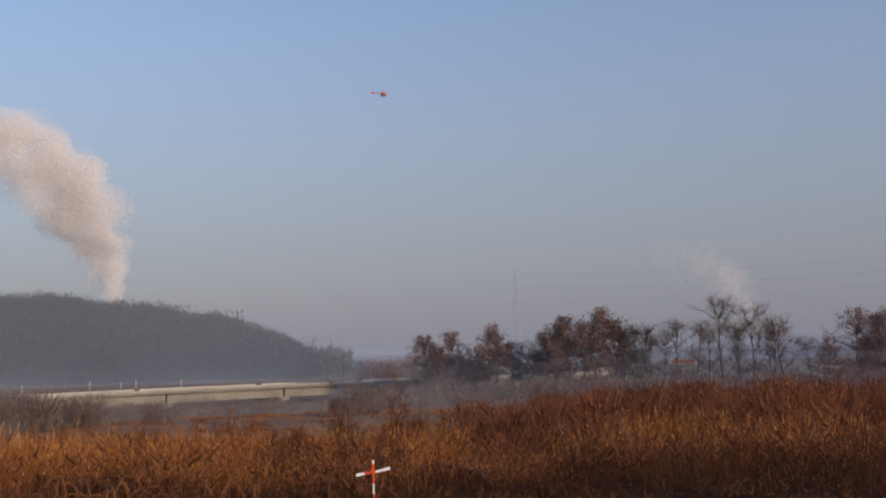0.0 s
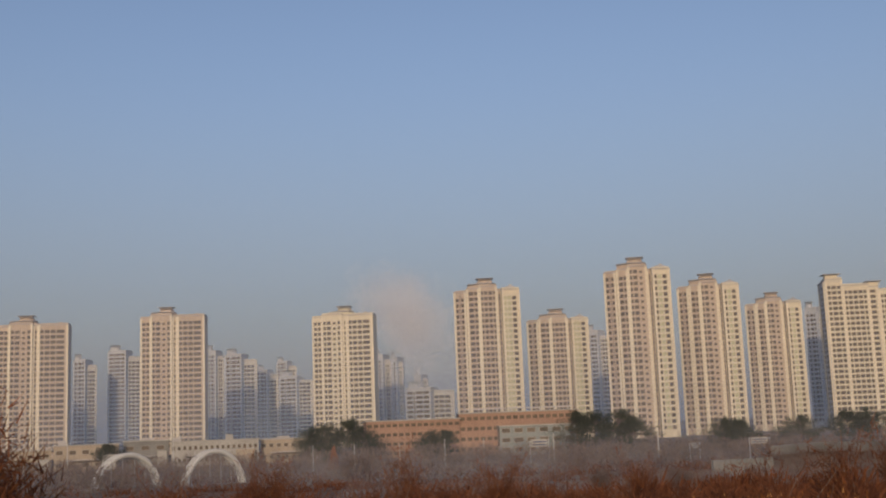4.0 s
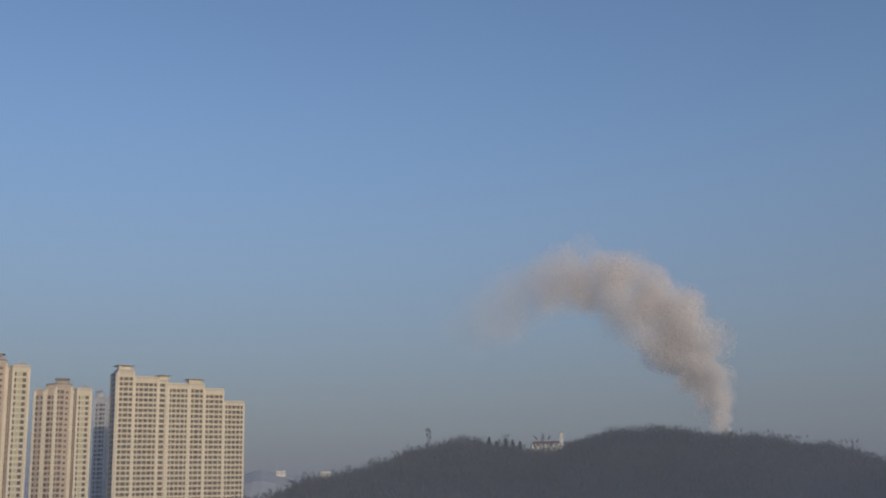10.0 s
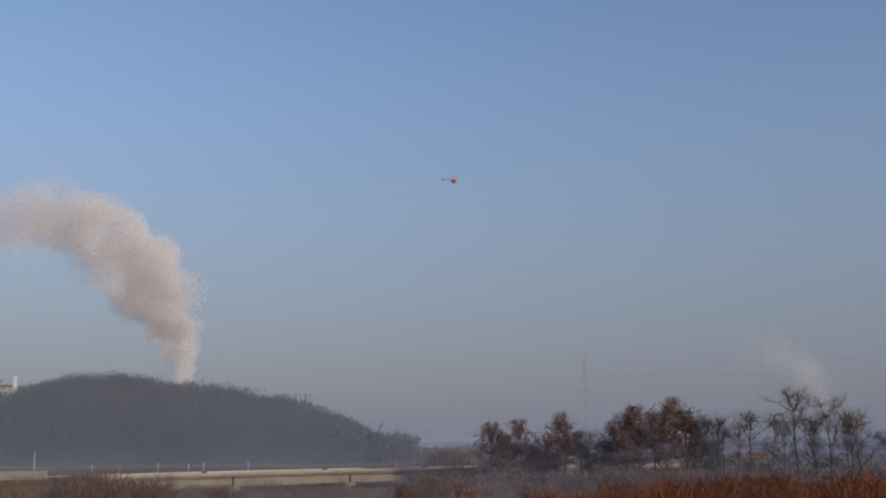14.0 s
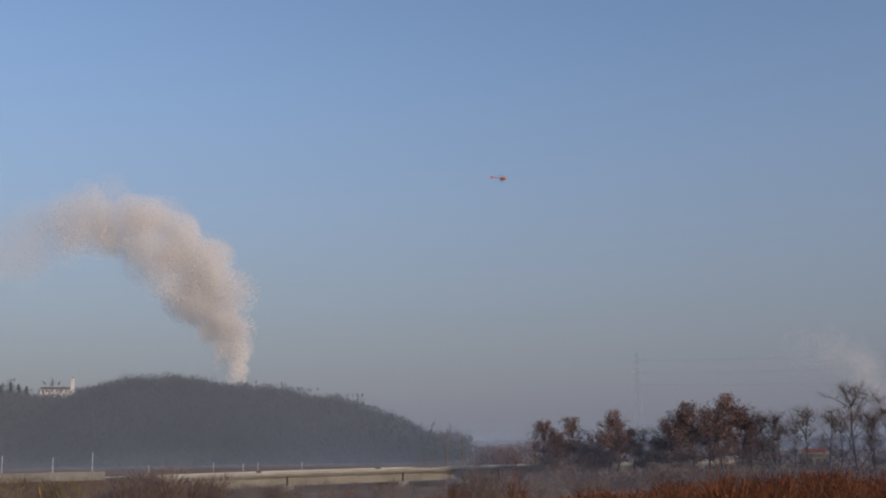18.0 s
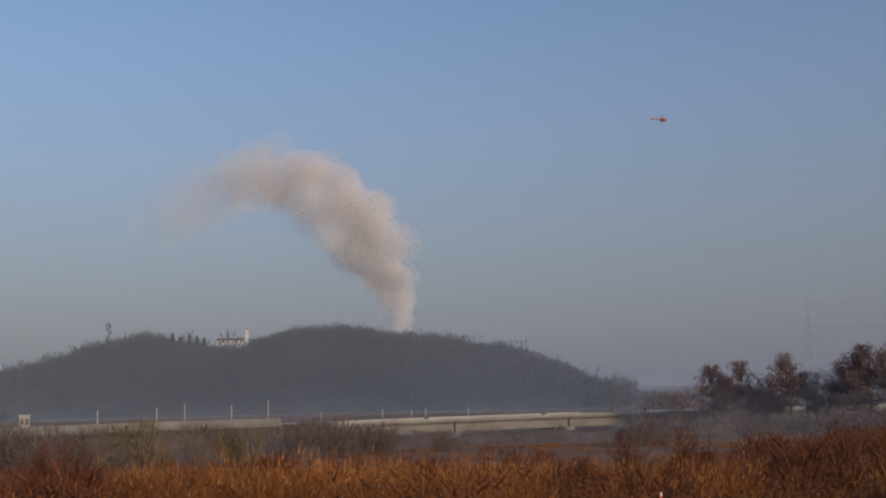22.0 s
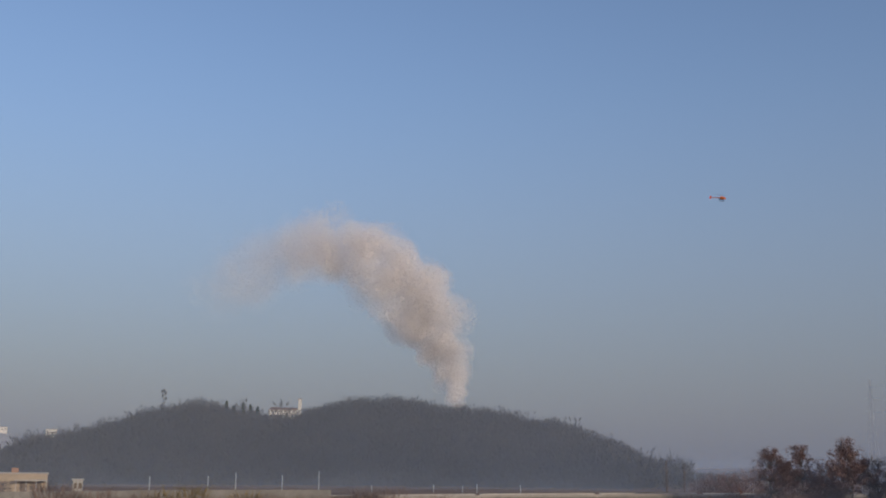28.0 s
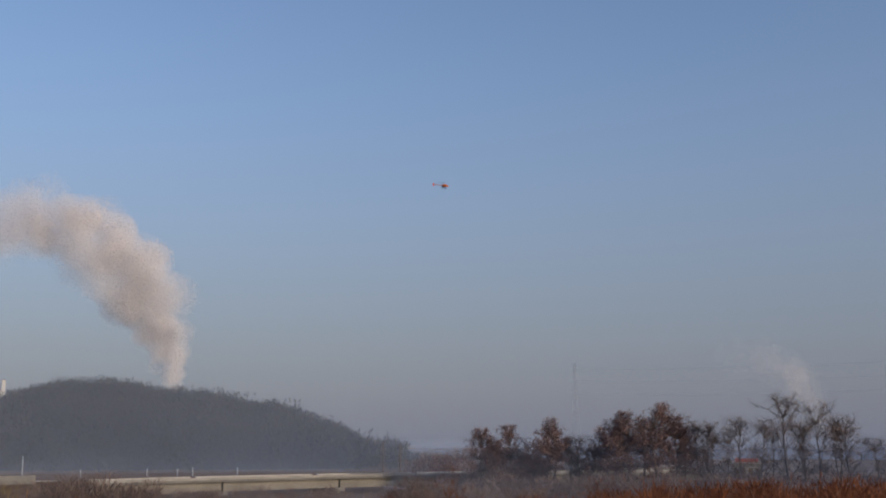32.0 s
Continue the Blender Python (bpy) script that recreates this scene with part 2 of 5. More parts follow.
def ground_z(x, y):
    x, y = np.asarray(x, float), np.asarray(y, float)
    r, az = np.hypot(x, y), np.degrees(np.arctan2(x, y))
    z = np.interp(r, FALL_R, FALL_Z)
    side = np.clip((az - 6) / 10, 0, 1) * np.clip((60 - az) / 20, 0, 1)
    z = z + side * 1.5 * np.exp(-((r - 85) / 45) ** 2)
    z = z + np.clip((-25 - az) / 15, 0, 1) * 0.7 * np.exp(-((r - 60) / 40) ** 2)
    near = np.clip((r - 10) / 10, 0, 1) * np.clip((400 - r) / 200, 0, 1)
    return z + near * 0.18 * (np.sin(x * 0.31 + 1.3) * np.cos(y * 0.27) + np.sin(x * 0.11 - y * 0.13))


def build_ground():
    rings = np.concatenate([np.arange(0.5, 30, 1.0), np.arange(30, 120, 3.0), np.arange(120, 300, 12.0), np.geomspace(300, 4600, 22)])
    count = 220
    ang = np.linspace(0, 2 * np.pi, count, endpoint=False)
    x = (rings[:, None] * np.sin(ang)).ravel()
    y = (rings[:, None] * np.cos(ang)).ravel()
    v = np.stack([x, y, ground_z(x, y)], 1)
    i, j = np.meshgrid(np.arange(len(rings) - 1), np.arange(count), indexing="ij")
    a, b = i * count + j, i * count + (j + 1) % count
    c, d = b + count, a + count
    tris = np.concatenate([np.stack([a, d, b], -1).reshape(-1, 3), np.stack([b, d, c], -1).reshape(-1, 3), np.stack([np.arange(count), np.roll(np.arange(count), -1), np.full(count, len(v))], 1)])
    v = np.concatenate([v, [[0, 0, 6.4]]])
    ob = new("ground", fast_mesh("ground", v, tris, M_SOIL))
    ob.data.materials.append(M_PLAIN)
    for p in ob.data.polygons:
        p.use_smooth = True
        p.material_index = 1 if p.center.to_2d().length > 48 + 6 * math.sin(p.center.x * 0.2) else 0
    return tagged(ob, "dry brown winter soil and mud of a river plain", "ground", kind="structure")


build_ground()

# ---- wooded hill ----
HILL_AZ = [-34.5, -33, -32.2, -31.2, -30.2, -28.3, -26.5, -25.4, -24.4, -23.2, -22.1, -21.2, -19.9, -17.7, -16.8, -15.4, -13.8, -12.4, -11.4, -9.9, -8.2, -6.9, -5.4, -4.5, -3.4, -2.1, -1.1, 0.1, 1.5]
HILL_EL = [-0.7, -0.5, 0.0, 0.6, 1.05, 1.35, 1.9, 2.3, 2.55, 2.85, 2.85, 2.5, 2.4, 2.5, 2.8, 3.1, 3.15, 3.1, 2.85, 2.75, 2.55, 2.2, 2.2, 1.75, 1.35, 0.85, 0.2, -0.25, -0.6]
HILL_D = 900.0


def hill_z(az, r):
    top = EYE[2] + HILL_D * np.tan(np.radians(np.interp(az, HILL_AZ, HILL_EL)))
    top = np.maximum(top - 7.0, 0.4)
    s = np.where(r < HILL_D, (r - 415.0) / (HILL_D - 415.0), (1300.0 - r) / (1300.0 - HILL_D))
    s = np.clip(s, 0, 1)
    return top * s ** 0.95 - 0.3


def build_hill():
    az = np.linspace(-35, 2, 140)
    r = np.linspace(413, 1302, 60)
    A, Rr = np.meshgrid(az, r, indexing="ij")
    Z = hill_z(A, Rr)
    Z = np.where(Z > 6, Z + 1.5 * np.sin(A * 5 + Rr * 0.05) + 1.0 * np.sin(A * 11 - Rr * 0.11), Z)
    v = np.stack([Rr * np.sin(np.radians(A)), Rr * np.cos(np.radians(A)), Z], -1).reshape(-1, 3)
    i, j = np.meshgrid(np.arange(139), np.arange(59), indexing="ij")
    a, b, c, d = i * 60 + j, (i + 1) * 60 + j, (i + 1) * 60 + j + 1, i * 60 + j + 1
    tris = np.concatenate([np.stack([a, b, c], -1).reshape(-1, 3), np.stack([a, c, d], -1).reshape(-1, 3)])
    ob = new("hill", fast_mesh("hill", v, tris, M_HILL))
    return tagged(ob, "low hill under hazy grey leafless winter woods", "hill", kind="structure")


build_hill()


def woods(name, places, sizes, rng, material, per=40, slim=0.55, label="", kind="stuff", category="woods", fat=1.0):
    """Leafless crowns: upright sprays of thin slivers that fan out from each stem."""
    n = len(places)
    base = np.repeat(places, per, 0)
    size = np.repeat(sizes, per)
    h = rng.random(n * per)
    a = rng.random(n * per) * 2 * np.pi
    spread = slim * np.sqrt(np.clip(h * (1.25 - h) * 2.2, 0, 1)) * np.sqrt(rng.random(n * per))
    p0 = base + np.stack([np.cos(a) * spread * size * 0.75, np.sin(a) * spread * size * 0.75, h * size * 0.9], 1)
    out = np.stack([np.cos(a) * (0.2 + spread), np.sin(a) * (0.2 + spread), 0.5 + rng.random(n * per) * 0.6], 1)
    out += rng.normal(0, 0.2, out.shape)
    ln = (0.10 + 0.18 * rng.random(n * per)) * size
    p1 = p0 + out * ln[:, None]
    side = np.cross(out, rng.normal(0, 1, out.shape))
    side /= np.linalg.norm(side, axis=1)[:, None] + 1e-6
    w = (size * (0.005 + 0.012 * rng.random(n * per)) * fat)[:, None]
    v = np.stack([p0 - side * w, p0 + side * w, p1], 1).reshape(-1, 3)
    t = np.arange(n * per * 3).reshape(-1, 3)
    ob = new(name, fast_mesh(name, v, t, material))
    return tagged(ob, label, category, kind=kind)


def hill_woods():
    rng = np.random.default_rng(5)
    n = 9000
    az = rng.uniform(-34, 0.8, n)
    r = rng.uniform(425, 925, n)
    z = hill_z(az, r)
    keep = (z > -0.2) & ~((az > -20.0) & (az < -17.6) & (r > 866))
    az, r, z = az[keep], r[keep], z[keep]
    pl = np.stack([r * np.sin(np.radians(az)), r * np.cos(np.radians(az)), z], 1)
    woods("hill_woods", pl, 5.0 + rng.gamma(2.0, 1.1, len(pl)), rng, M_WOOD, 46, label="hazy grey leafless trees covering the hill", category="woods", fat=2.3)


hill_woods()


def far_ridge():
    s = Solid()
    n = 40
    for k in range(n + 1):
        az = -42 + 14 * k / n
        z = 41 * math.exp(-((az + 32.6) / 2.8) ** 2) + 1.2 * math.sin(k * 1.7)
        for r, q in ((1180, 0.0), (1240, 0.7), (1300, 1.0), (1450, 0.0)):
            p = at(az, r, max(z, 0.5) * q - 0.3)
            s.v.append(tuple(p))
    for k in range(n):
        for i in range(3):
            a = 4 * k + i
            s.f.append((a, a + 4, a + 5, a + 1))
    lone("far_ridge", s, M_RIDGE, label="pale grey ridge beyond the hill, haze painted into its colour", category="hill", kind="structure")


far_ridge()

# ---- apartment towers ----
FLOOR = 2.8


TURN = [Matrix.Identity(4)]


def share(parent, name, me, x, y, z):
    ob = new(name, me)
    ob.parent = parent
    ob.matrix_basis = TURN[0] @ Matrix.Translation((x, y, z))
    return ob


def turned(name, solid, material, parent, kind=""):
    ob = part(name, solid, material, parent, kind=kind)
    ob.matrix_basis = TURN[0]
    return ob


WINDOWS = [0]


def facade_block(parent, x0, x1, yf, depth, z1, cols, wall, near, turn=0.0, strip=None):
    """One wing of a tower, front towards -y. cols: w window, p pale window with painted glint, n small window in a
    broad wall, s dark slot, b blank; each with a relative width.
    """
    xm = (x0 + x1) / 2
    strip = strip or wall
    TURN[0] = pose(xm, yf, 0, 0, 0, turn) @ Matrix.Translation((-xm, -yf, 0))
    turned("wall", Solid().box(x0, yf, -2, x1, yf + depth, z1), wall, parent)
    floors = int((z1 - 3.4) / FLOOR)
    width = {"w": 1.0, "p": 1.0, "n": 1.25, "s": 0.32, "b": 0.6, "W": 1.5}
    unit = (x1 - x0) / sum(width[c] for c in cols)
    edges = [x0]
    for c in cols:
        edges.append(edges[-1] + width[c] * unit)
    for i, xc in enumerate(edges):
        end = i in (0, len(edges) - 1)
        pw = 0.5 if end else 0.19
        me = Solid().box(-pw, -0.6 if end else -0.26, 0, pw, 0.02, z1 - (0.0 if end else 1.2)).mesh("pier", strip if end else wall)
        share(parent, "pier", me, min(max(xc, x0 + pw - 0.05), x1 - pw + 0.05), yf, 0)
    rest, bands, pale = Solid(), Solid(), Solid()
    for i, c in enumerate(cols):
        a, e = edges[i] + 0.18, edges[i + 1] - 0.18
        if c == "b":
            continue
        if c == "s":
            turned("slot", Solid().box(a - 0.05, yf - 0.06, 1, e + 0.05, yf + 0.05, z1 - 1.5), M_SLOT, parent)
            continue
        mid, half = (a + e) / 2, (e - a) / 2
        half = min(half * 0.55, 0.75) if c == "n" else half - 0.05
        a, e = mid - half, mid + half
        glass = M_GLINTGLASS if c == "p" else M_GLASS
        tall = 1.2 if c == "n" else 1.75
        own = near and WINDOWS[0] + floors <= 300
        WINDOWS[0] += floors
        me = Solid().box(0, 0, 0, e - a, 0.16, tall).mesh("window", glass) if own else None
        for k in range(floors):
            zb = 3.3 + k * FLOOR
            if own:
                share(parent, "window", me, a, yf - 0.1, zb + 0.38)
            else:
                (pale if c == "p" else rest).box(a, yf - 0.1, zb + 0.38, e, yf + 0.06, zb + 0.38 + tall)
    band = Solid().box(0, 0, 0, x1 - x0 - 0.1, 0.24, 0.42).mesh("floor_band", wall) if near else None
    for k in range(floors):
        zb = 2.9 + k * FLOOR
        if near:
            share(parent, "floor_band", band, x0 + 0.05, yf - 0.13, zb)
        else:
            bands.box(x0 + 0.05, yf - 0.2, zb, x1 - 0.05, yf + 0.02, zb + 0.3)
    for name, s, mt in (("window_field", rest, M_GLASS), ("bright_window_field", pale, M_GLINTGLASS), ("floor_band_field", bands, wall)):
        if s.v:
            turned(name, s, mt, parent, "stuff")
    turned("cornice", Solid().box(x0 - 0.3, yf - 0.75, z1, x1 + 0.3, yf + depth + 0.3, z1 + 0.35), M_ROOF, parent)
    turned("parapet", Solid().box(x0 + 0.2, yf + 0.1, z1 + 0.35, x1 - 0.2, yf + depth - 0.4, z1 + 1.1), wall, parent)


def canopy(t, a, e, z, wall):
    """A flat two-layer roof canopy on posts over a stair head."""
    part("stair_head", Solid().box(a + 0.5, 3.0, z - 0.2, e - 0.5, 8.5, z + 1.7), wall, t)
    part("roof_canopy", Solid().box(a - 1.2, 1.0, z + 2.0, e + 1.2, 9.5, z + 2.3), M_ROOF, t)
    for q in (a, e - 0.3):
        part("canopy_post", Solid().box(q, 1.6, z - 0.2, q + 0.3, 1.9, z + 2.0), wall, t)


def tower(az, d, width, top_el, rot, wings, wall, label, crown_at=None, group="apartment towers", base=0.0, near=True, depth=11.0, lift=True, canopies=(), strip=None):
    """wings: (start, end as shares of the width, setback, height share, columns, turn, wall)."""
    t = thing("apartment_tower", at(az, d, base), 0, label, "apartment tower", group)
    t.matrix_world = Matrix.Translation(at(az, d, base)) @ pose(0, 0, 0, 0, 0, -az + rot)
    full = height(top_el, d) - base
    WINDOWS[0] = 0
    for a, e, back, tall, cols, *more in wings:
        facade_block(t, (a - 0.5) * width, (e - 0.5) * width, back, depth, full * tall, cols, more[1] if len(more) > 1 else wall, near, more[0] if more else 0.0, strip)
    for a, e, tall in canopies:
        canopy(t, (a - 0.5) * width, (e - 0.5) * width, full * tall + 1.1, wall)
    if crown_at:
        a, e = ((c - 0.5) * width for c in crown_at)
        m, r = (a + e) / 2, (e - a) / 2
        drum = [(m + r * math.cos(u), 6 + 3.2 * math.sin(u)) for u in np.linspace(0, 2 * math.pi, 13)[:-1]]
        part("stair_head", Solid().prism(drum, full + 0.3, full + 3.4), wall, t)
        part("roof_canopy", Solid().box(m - r * 0.8, 2.4, full + 3.7, m + r * 0.8, 9.5, full + 4.0), wall, t)
        part("roof_canopy", Solid().box(m - r * 1.12, 1.8, full + 4.6, m + r * 1.12, 9.9, full + 4.8), M_ROOF, t)
        for q in (m - r * 0.75, m + r * 0.75 - 0.25):
            part("canopy_post", Solid().box(q, 2.6, full + 1.1, q + 0.25, 2.85, full + 4.6), wall, t)
        if near and lift:
            c0, c1 = m - r - 5.2, m + r + 1.6
            arc = [(c0, 5.0), (c0 + 1.2, 3.0), (m - r, 0.6), (m, 0.0), (m + r, 0.6), (c1, 2.4), (c1, 7.5), (c0, 7.5)]
            part("roof_screen", Solid().prism(arc, full + 1.75, full + 2.05), M_ROOF, t)
            part("roof_tier", Solid().prism([(x * 0.94 + m * 0.06, y + 0.5) for x, y in arc], full + 0.3, full + 1.4), wall, t)
            c = width * 0.37
            part("lift_box", Solid().box(c - 2.6, 3, full * 0.98 + 0.6, c + 2.0, 8, full * 0.98 + 1.9), M_ROOF, t)
            part("vent", Solid().box(c - 0.9, 3.5, full * 0.98 + 1.9, c + 0.7, 6, full * 0.98 + 2.8), M_ROOF, t)
    return t


LAB_A = "tall cream apartment tower with rows of dark windows"
LAB_B = "tall salmon and cream apartment tower with stepped wings"
LAB_C = "distant apartment block with morning haze and side shade in its wall colours"
STEP = [(0.0, 0.20, 2.6, 0.972, "wsw", -22), (0.20, 0.38, 0.8, 0.985, "sww", -14), (0.37, 0.66, 0.0, 1.0, "wwnb", 3), (0.65, 0.74, 3.4, 0.975, "s", 0), (0.73, 1.0, 1.0, 0.978, "wpwb", 12, M_CREAM)]
ROUND = [(0.0, 0.20, 2.6, 0.972, "wsw", -24), (0.20, 0.40, 0.8, 0.99, "sww", -12), (0.39, 0.66, 0.0, 1.0, "wwww", 3), (0.65, 0.74, 3.4, 0.975, "s", 0), (0.73, 1.0, 1.0, 0.978, "ppwb", 12, M_CREAM)]
FLAT = [(0.0, 0.17, 2.4, 0.985, "ww"), (0.17, 0.50, 0.0, 1.0, "wwnw"), (0.50, 0.58, 1.2, 0.99, "w"), (0.58, 1.0, 0.4, 0.99, "wwwWb")]


def deg_width(a, b, d):
    return radians(b - a) * d


for a, b, el, d, rot, wings, wall, lab, crown in (
    (-78.9, -75.7, 5.55, 640, -10, FLAT, M_PINK, LAB_A, (0.28, 0.5)),
    (-72.5, -69.4, 5.9, 630, -10, FLAT, M_PINK, LAB_A, (0.28, 0.5)),
    (-64.3, -61.2, 5.75, 620, -12, FLAT, M_CREAM, LAB_A, (0.4, 0.62)),
    (-57.2, -53.9, 6.85, 580, 0, ROUND, M_PINK, LAB_B, (0.36, 0.6)),
    (-53.65, -50.6, 5.2, 620, 0, ROUND, M_PINK, LAB_B, (0.36, 0.6)),
    (-49.75, -46.5, 7.47, 547, 0, STEP, M_PINK, LAB_B, (0.36, 0.6)),
    (-46.25, -43.3, 6.48, 580, 0, STEP, M_PINK, LAB_B, (0.36, 0.6)),
    (-43.1, -40.5, 5.42, 640, 0, STEP, M_PINK, LAB_B, (0.36, 0.6)),
):
    tower((a + b) / 2, d, deg_width(a, b, d), el, rot, wings, wall, lab, crown, strip=M_STRIP)

# the tall slab with stepped roofs; its left end's shade is painted grey
slab_w = deg_width(-39.4, -33.25, 660) * 1.02
tower(-36.3, 660, slab_w, 6.12, 16, [(0.0, 0.125, 0, 1.0, "www"), (0.125, 0.31, 0.8, 0.955, "wwwww"), (0.31, 0.385, 1.6, 0.94, "ws"), (0.385, 0.55, 1.2, 0.915, "wwwww"), (0.55, 0.67, 0.8, 0.92, "www"), (0.67, 0.83, 1.4, 0.885, "wwww"), (0.83, 1.0, 2.2, 0.80, "wwwww"), (-0.094, 0.084, 6.6, 0.985, "wsww", -90, M_SHADEGREY)], M_CREAM, "long cream apartment slab with stepped roofline", depth=9.0, canopies=((0.01, 0.11, 1.0), (0.32, 0.40, 0.94), (0.55, 0.66, 0.92)), strip=M_STRIP)
tower(-81.6, 640, deg_width(-83.0, -80.2, 640), 5.6, 6, [(0.0, 0.2, 1.0, 0.985, "ww"), (0.2, 0.55, 0, 1.0, "wWb"), (0.55, 1.0, 1.0, 0.79, "wWws")], M_CREAM, LAB_A, (0.2, 0.5), lift=False)
# far blocks: left wings coloured as shaded, right wings as sunlit, both haze-pale
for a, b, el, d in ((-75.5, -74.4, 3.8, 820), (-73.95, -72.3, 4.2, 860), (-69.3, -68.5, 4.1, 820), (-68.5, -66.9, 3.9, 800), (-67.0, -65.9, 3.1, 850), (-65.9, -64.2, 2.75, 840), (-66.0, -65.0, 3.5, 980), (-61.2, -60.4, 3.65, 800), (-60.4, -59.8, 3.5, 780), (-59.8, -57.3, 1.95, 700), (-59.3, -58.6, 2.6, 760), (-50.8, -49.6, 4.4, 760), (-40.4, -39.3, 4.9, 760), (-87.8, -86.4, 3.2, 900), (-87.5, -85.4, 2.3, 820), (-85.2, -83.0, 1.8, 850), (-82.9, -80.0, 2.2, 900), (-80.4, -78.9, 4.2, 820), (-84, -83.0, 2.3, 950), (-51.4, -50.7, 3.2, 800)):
    tower((a + b) / 2, d, deg_width(a, b, d), el, 5, [(0.0, 0.55, 0, 1.0, "wsww", -30), (0.55, 1.0, 1.5, 0.94, "wwwb", 14, M_HAZECREAM)], M_SHADEGREY, LAB_C, (0.1, 0.4), "distant apartment blocks", near=False)

# ---- bridge, levee ----
# plan of the bridge's near edge: heading, distance; it bends gently away
BRIDGE = [(-15.2, 160), (-13.3, 166), (-7.75, 180), (-2.2, 194), (2.4, 205), (6.9, 214), (11.2, 220), (15.4, 226)]
BR0 = at(*BRIDGE[0])
DECK = 3.0


def bridge():
    """One span after another, each with its own deck slab, parapets and girders on a hammerhead pier."""
    t = thing("road_bridge", BR0, 0, "long low pale concrete road bridge on short piers", "bridge")
    pts = [at(*q) - BR0 for q in BRIDGE]
    for k, (p, q) in enumerate(zip(pts, pts[1:])):
        ang, L = math.degrees(math.atan2(q.y - p.y, q.x - p.x)), (q - p).length
        place = Matrix.Translation(p + Vector((0, 0, 0.012 * (k % 2)))) @ pose(0, 0, 0, 0, 0, ang)

        def piece(name, solid, material):
            part(name, solid, material, t).matrix_basis = place

        # deck face in a dark colour for the shadow line below the parapet
        piece("deck", Solid().box(0.03, 0, DECK - 0.32, L - 0.03, 8, DECK), M_DECKSHADE)
        piece("parapet", Solid().box(0.0, -0.12, DECK + 0.02, L, 0.16, DECK + 0.36), M_RAIL)
        piece("parapet", Solid().box(0.0, 7.84, DECK + 0.02, L, 8.12, DECK + 0.36), M_CONCL)
        for y in (0.75, 3.5, 6.3):
            piece("girder", Solid().box(0.12, y, DECK - 1.75, L - 0.12, y + 0.8, DECK - 0.32), M_BEAM)
        piece("pier_cap", Solid().box(L - 1.1, 0.4, DECK - 2.35, L + 1.1, 7.4, DECK - 1.75), M_CONC)
        piece("pier", Solid().box(L - 0.8, 1.2, -1.5, L + 0.8, 6.4, DECK - 2.35), M_CONC)
    part("abutment", Solid().box(-4, 0.3, -1, 0.0, 7.7, DECK - 0.3), M_BANK, t)
    return t


bridge()


def ribbon(points, z0, z1, thick):
    s = Solid()
    out = [Vector((p[0], p[1], 0)) for p in points]
    for p, q in zip(out, out[1:]):
        n = Vector((-(q - p).y, (q - p).x, 0)).normalized() * thick
        k = len(s.v)
        s.v += [tuple(w + Vector((0, 0, z))) for z in (z0, z1) for w in (p, q, q + n, p + n)]
        s.f += [tuple(k + i for i in f) for f in ((0, 1, 5, 4), (1, 2, 6, 5), (2, 3, 7, 6), (3, 0, 4, 7), (4, 5, 6, 7), (0, 3, 2, 1))]
    return s


LEVEE = [at(-42.4, 146), at(-40.1, 158), at(-36, 148), at(-32.3, 136), at(-28.6, 141), at(-24.3, 148), at(-20, 153), at(-16.4, 155)]
LOW_LEVEE = [at(-45.2, 136), at(-43.8, 138), at(-42.45, 140)]
lone("levee_wall", ribbon(LEVEE[::-1], 3.2, 4.45, 0.5), M_CONC, label="low grey concrete flood wall along the river", category="wall", kind="structure")
lone("levee_wall", ribbon(LOW_LEVEE[::-1], 0.9, 3.3, 0.5), M_CONC, label="lower stretch of grey concrete flood wall", category="wall", kind="structure")


def embankment():
    s = Solid()
    pts = [Vector((p.x, p.y, 0)) for p in LEVEE] + [at(-14.0, 165)]
    for p in pts:
        u = Vector((p.x, p.y, 0)).normalized()
        for off, z in ((-16, 0.2), (-9, 1.4), (-4, 2.9), (-1, 3.35), (9, 3.35), (20, -0.3)):
            s.v.append((p.x + u.x * off, p.y + u.y * off, z))
    for i in range(len(pts) - 1):
        for k in range(5):
            a = i * 6 + k
            s.f.append((a, a + 6, a + 7, a + 1))
    return lone("embankment", s, M_BANK, label="earth embankment under the flood wall, overgrown with dry scrub", category="embankment", kind="structure")


embankment()


def bank_scrub():
    rng = np.random.default_rng(45)
    pts = [Vector((p.x, p.y, 0)) for p in LEVEE] + [at(-14.0, 165)]
    places = []
    for _ in range(3400):
        k = int(rng.integers(0, len(pts) - 1))
        p = pts[k].lerp(pts[k + 1], float(rng.random()))
        u = p.normalized()
        off = float(rng.uniform(-17, -1.5))
        z = float(np.interp(off, [-16, -9, -4, -1], [0.2, 1.4, 2.9, 3.35]))
        places.append((p.x + u.x * off, p.y + u.y * off, z - 0.1))
    woods("bank_scrub", np.array(places), rng.uniform(0.4, 1.1, 3400), rng, M_SCRUB, 40, 0.9, "dry grey-brown scrub on the embankment", category="scrub", fat=1.6)


bank_scrub()

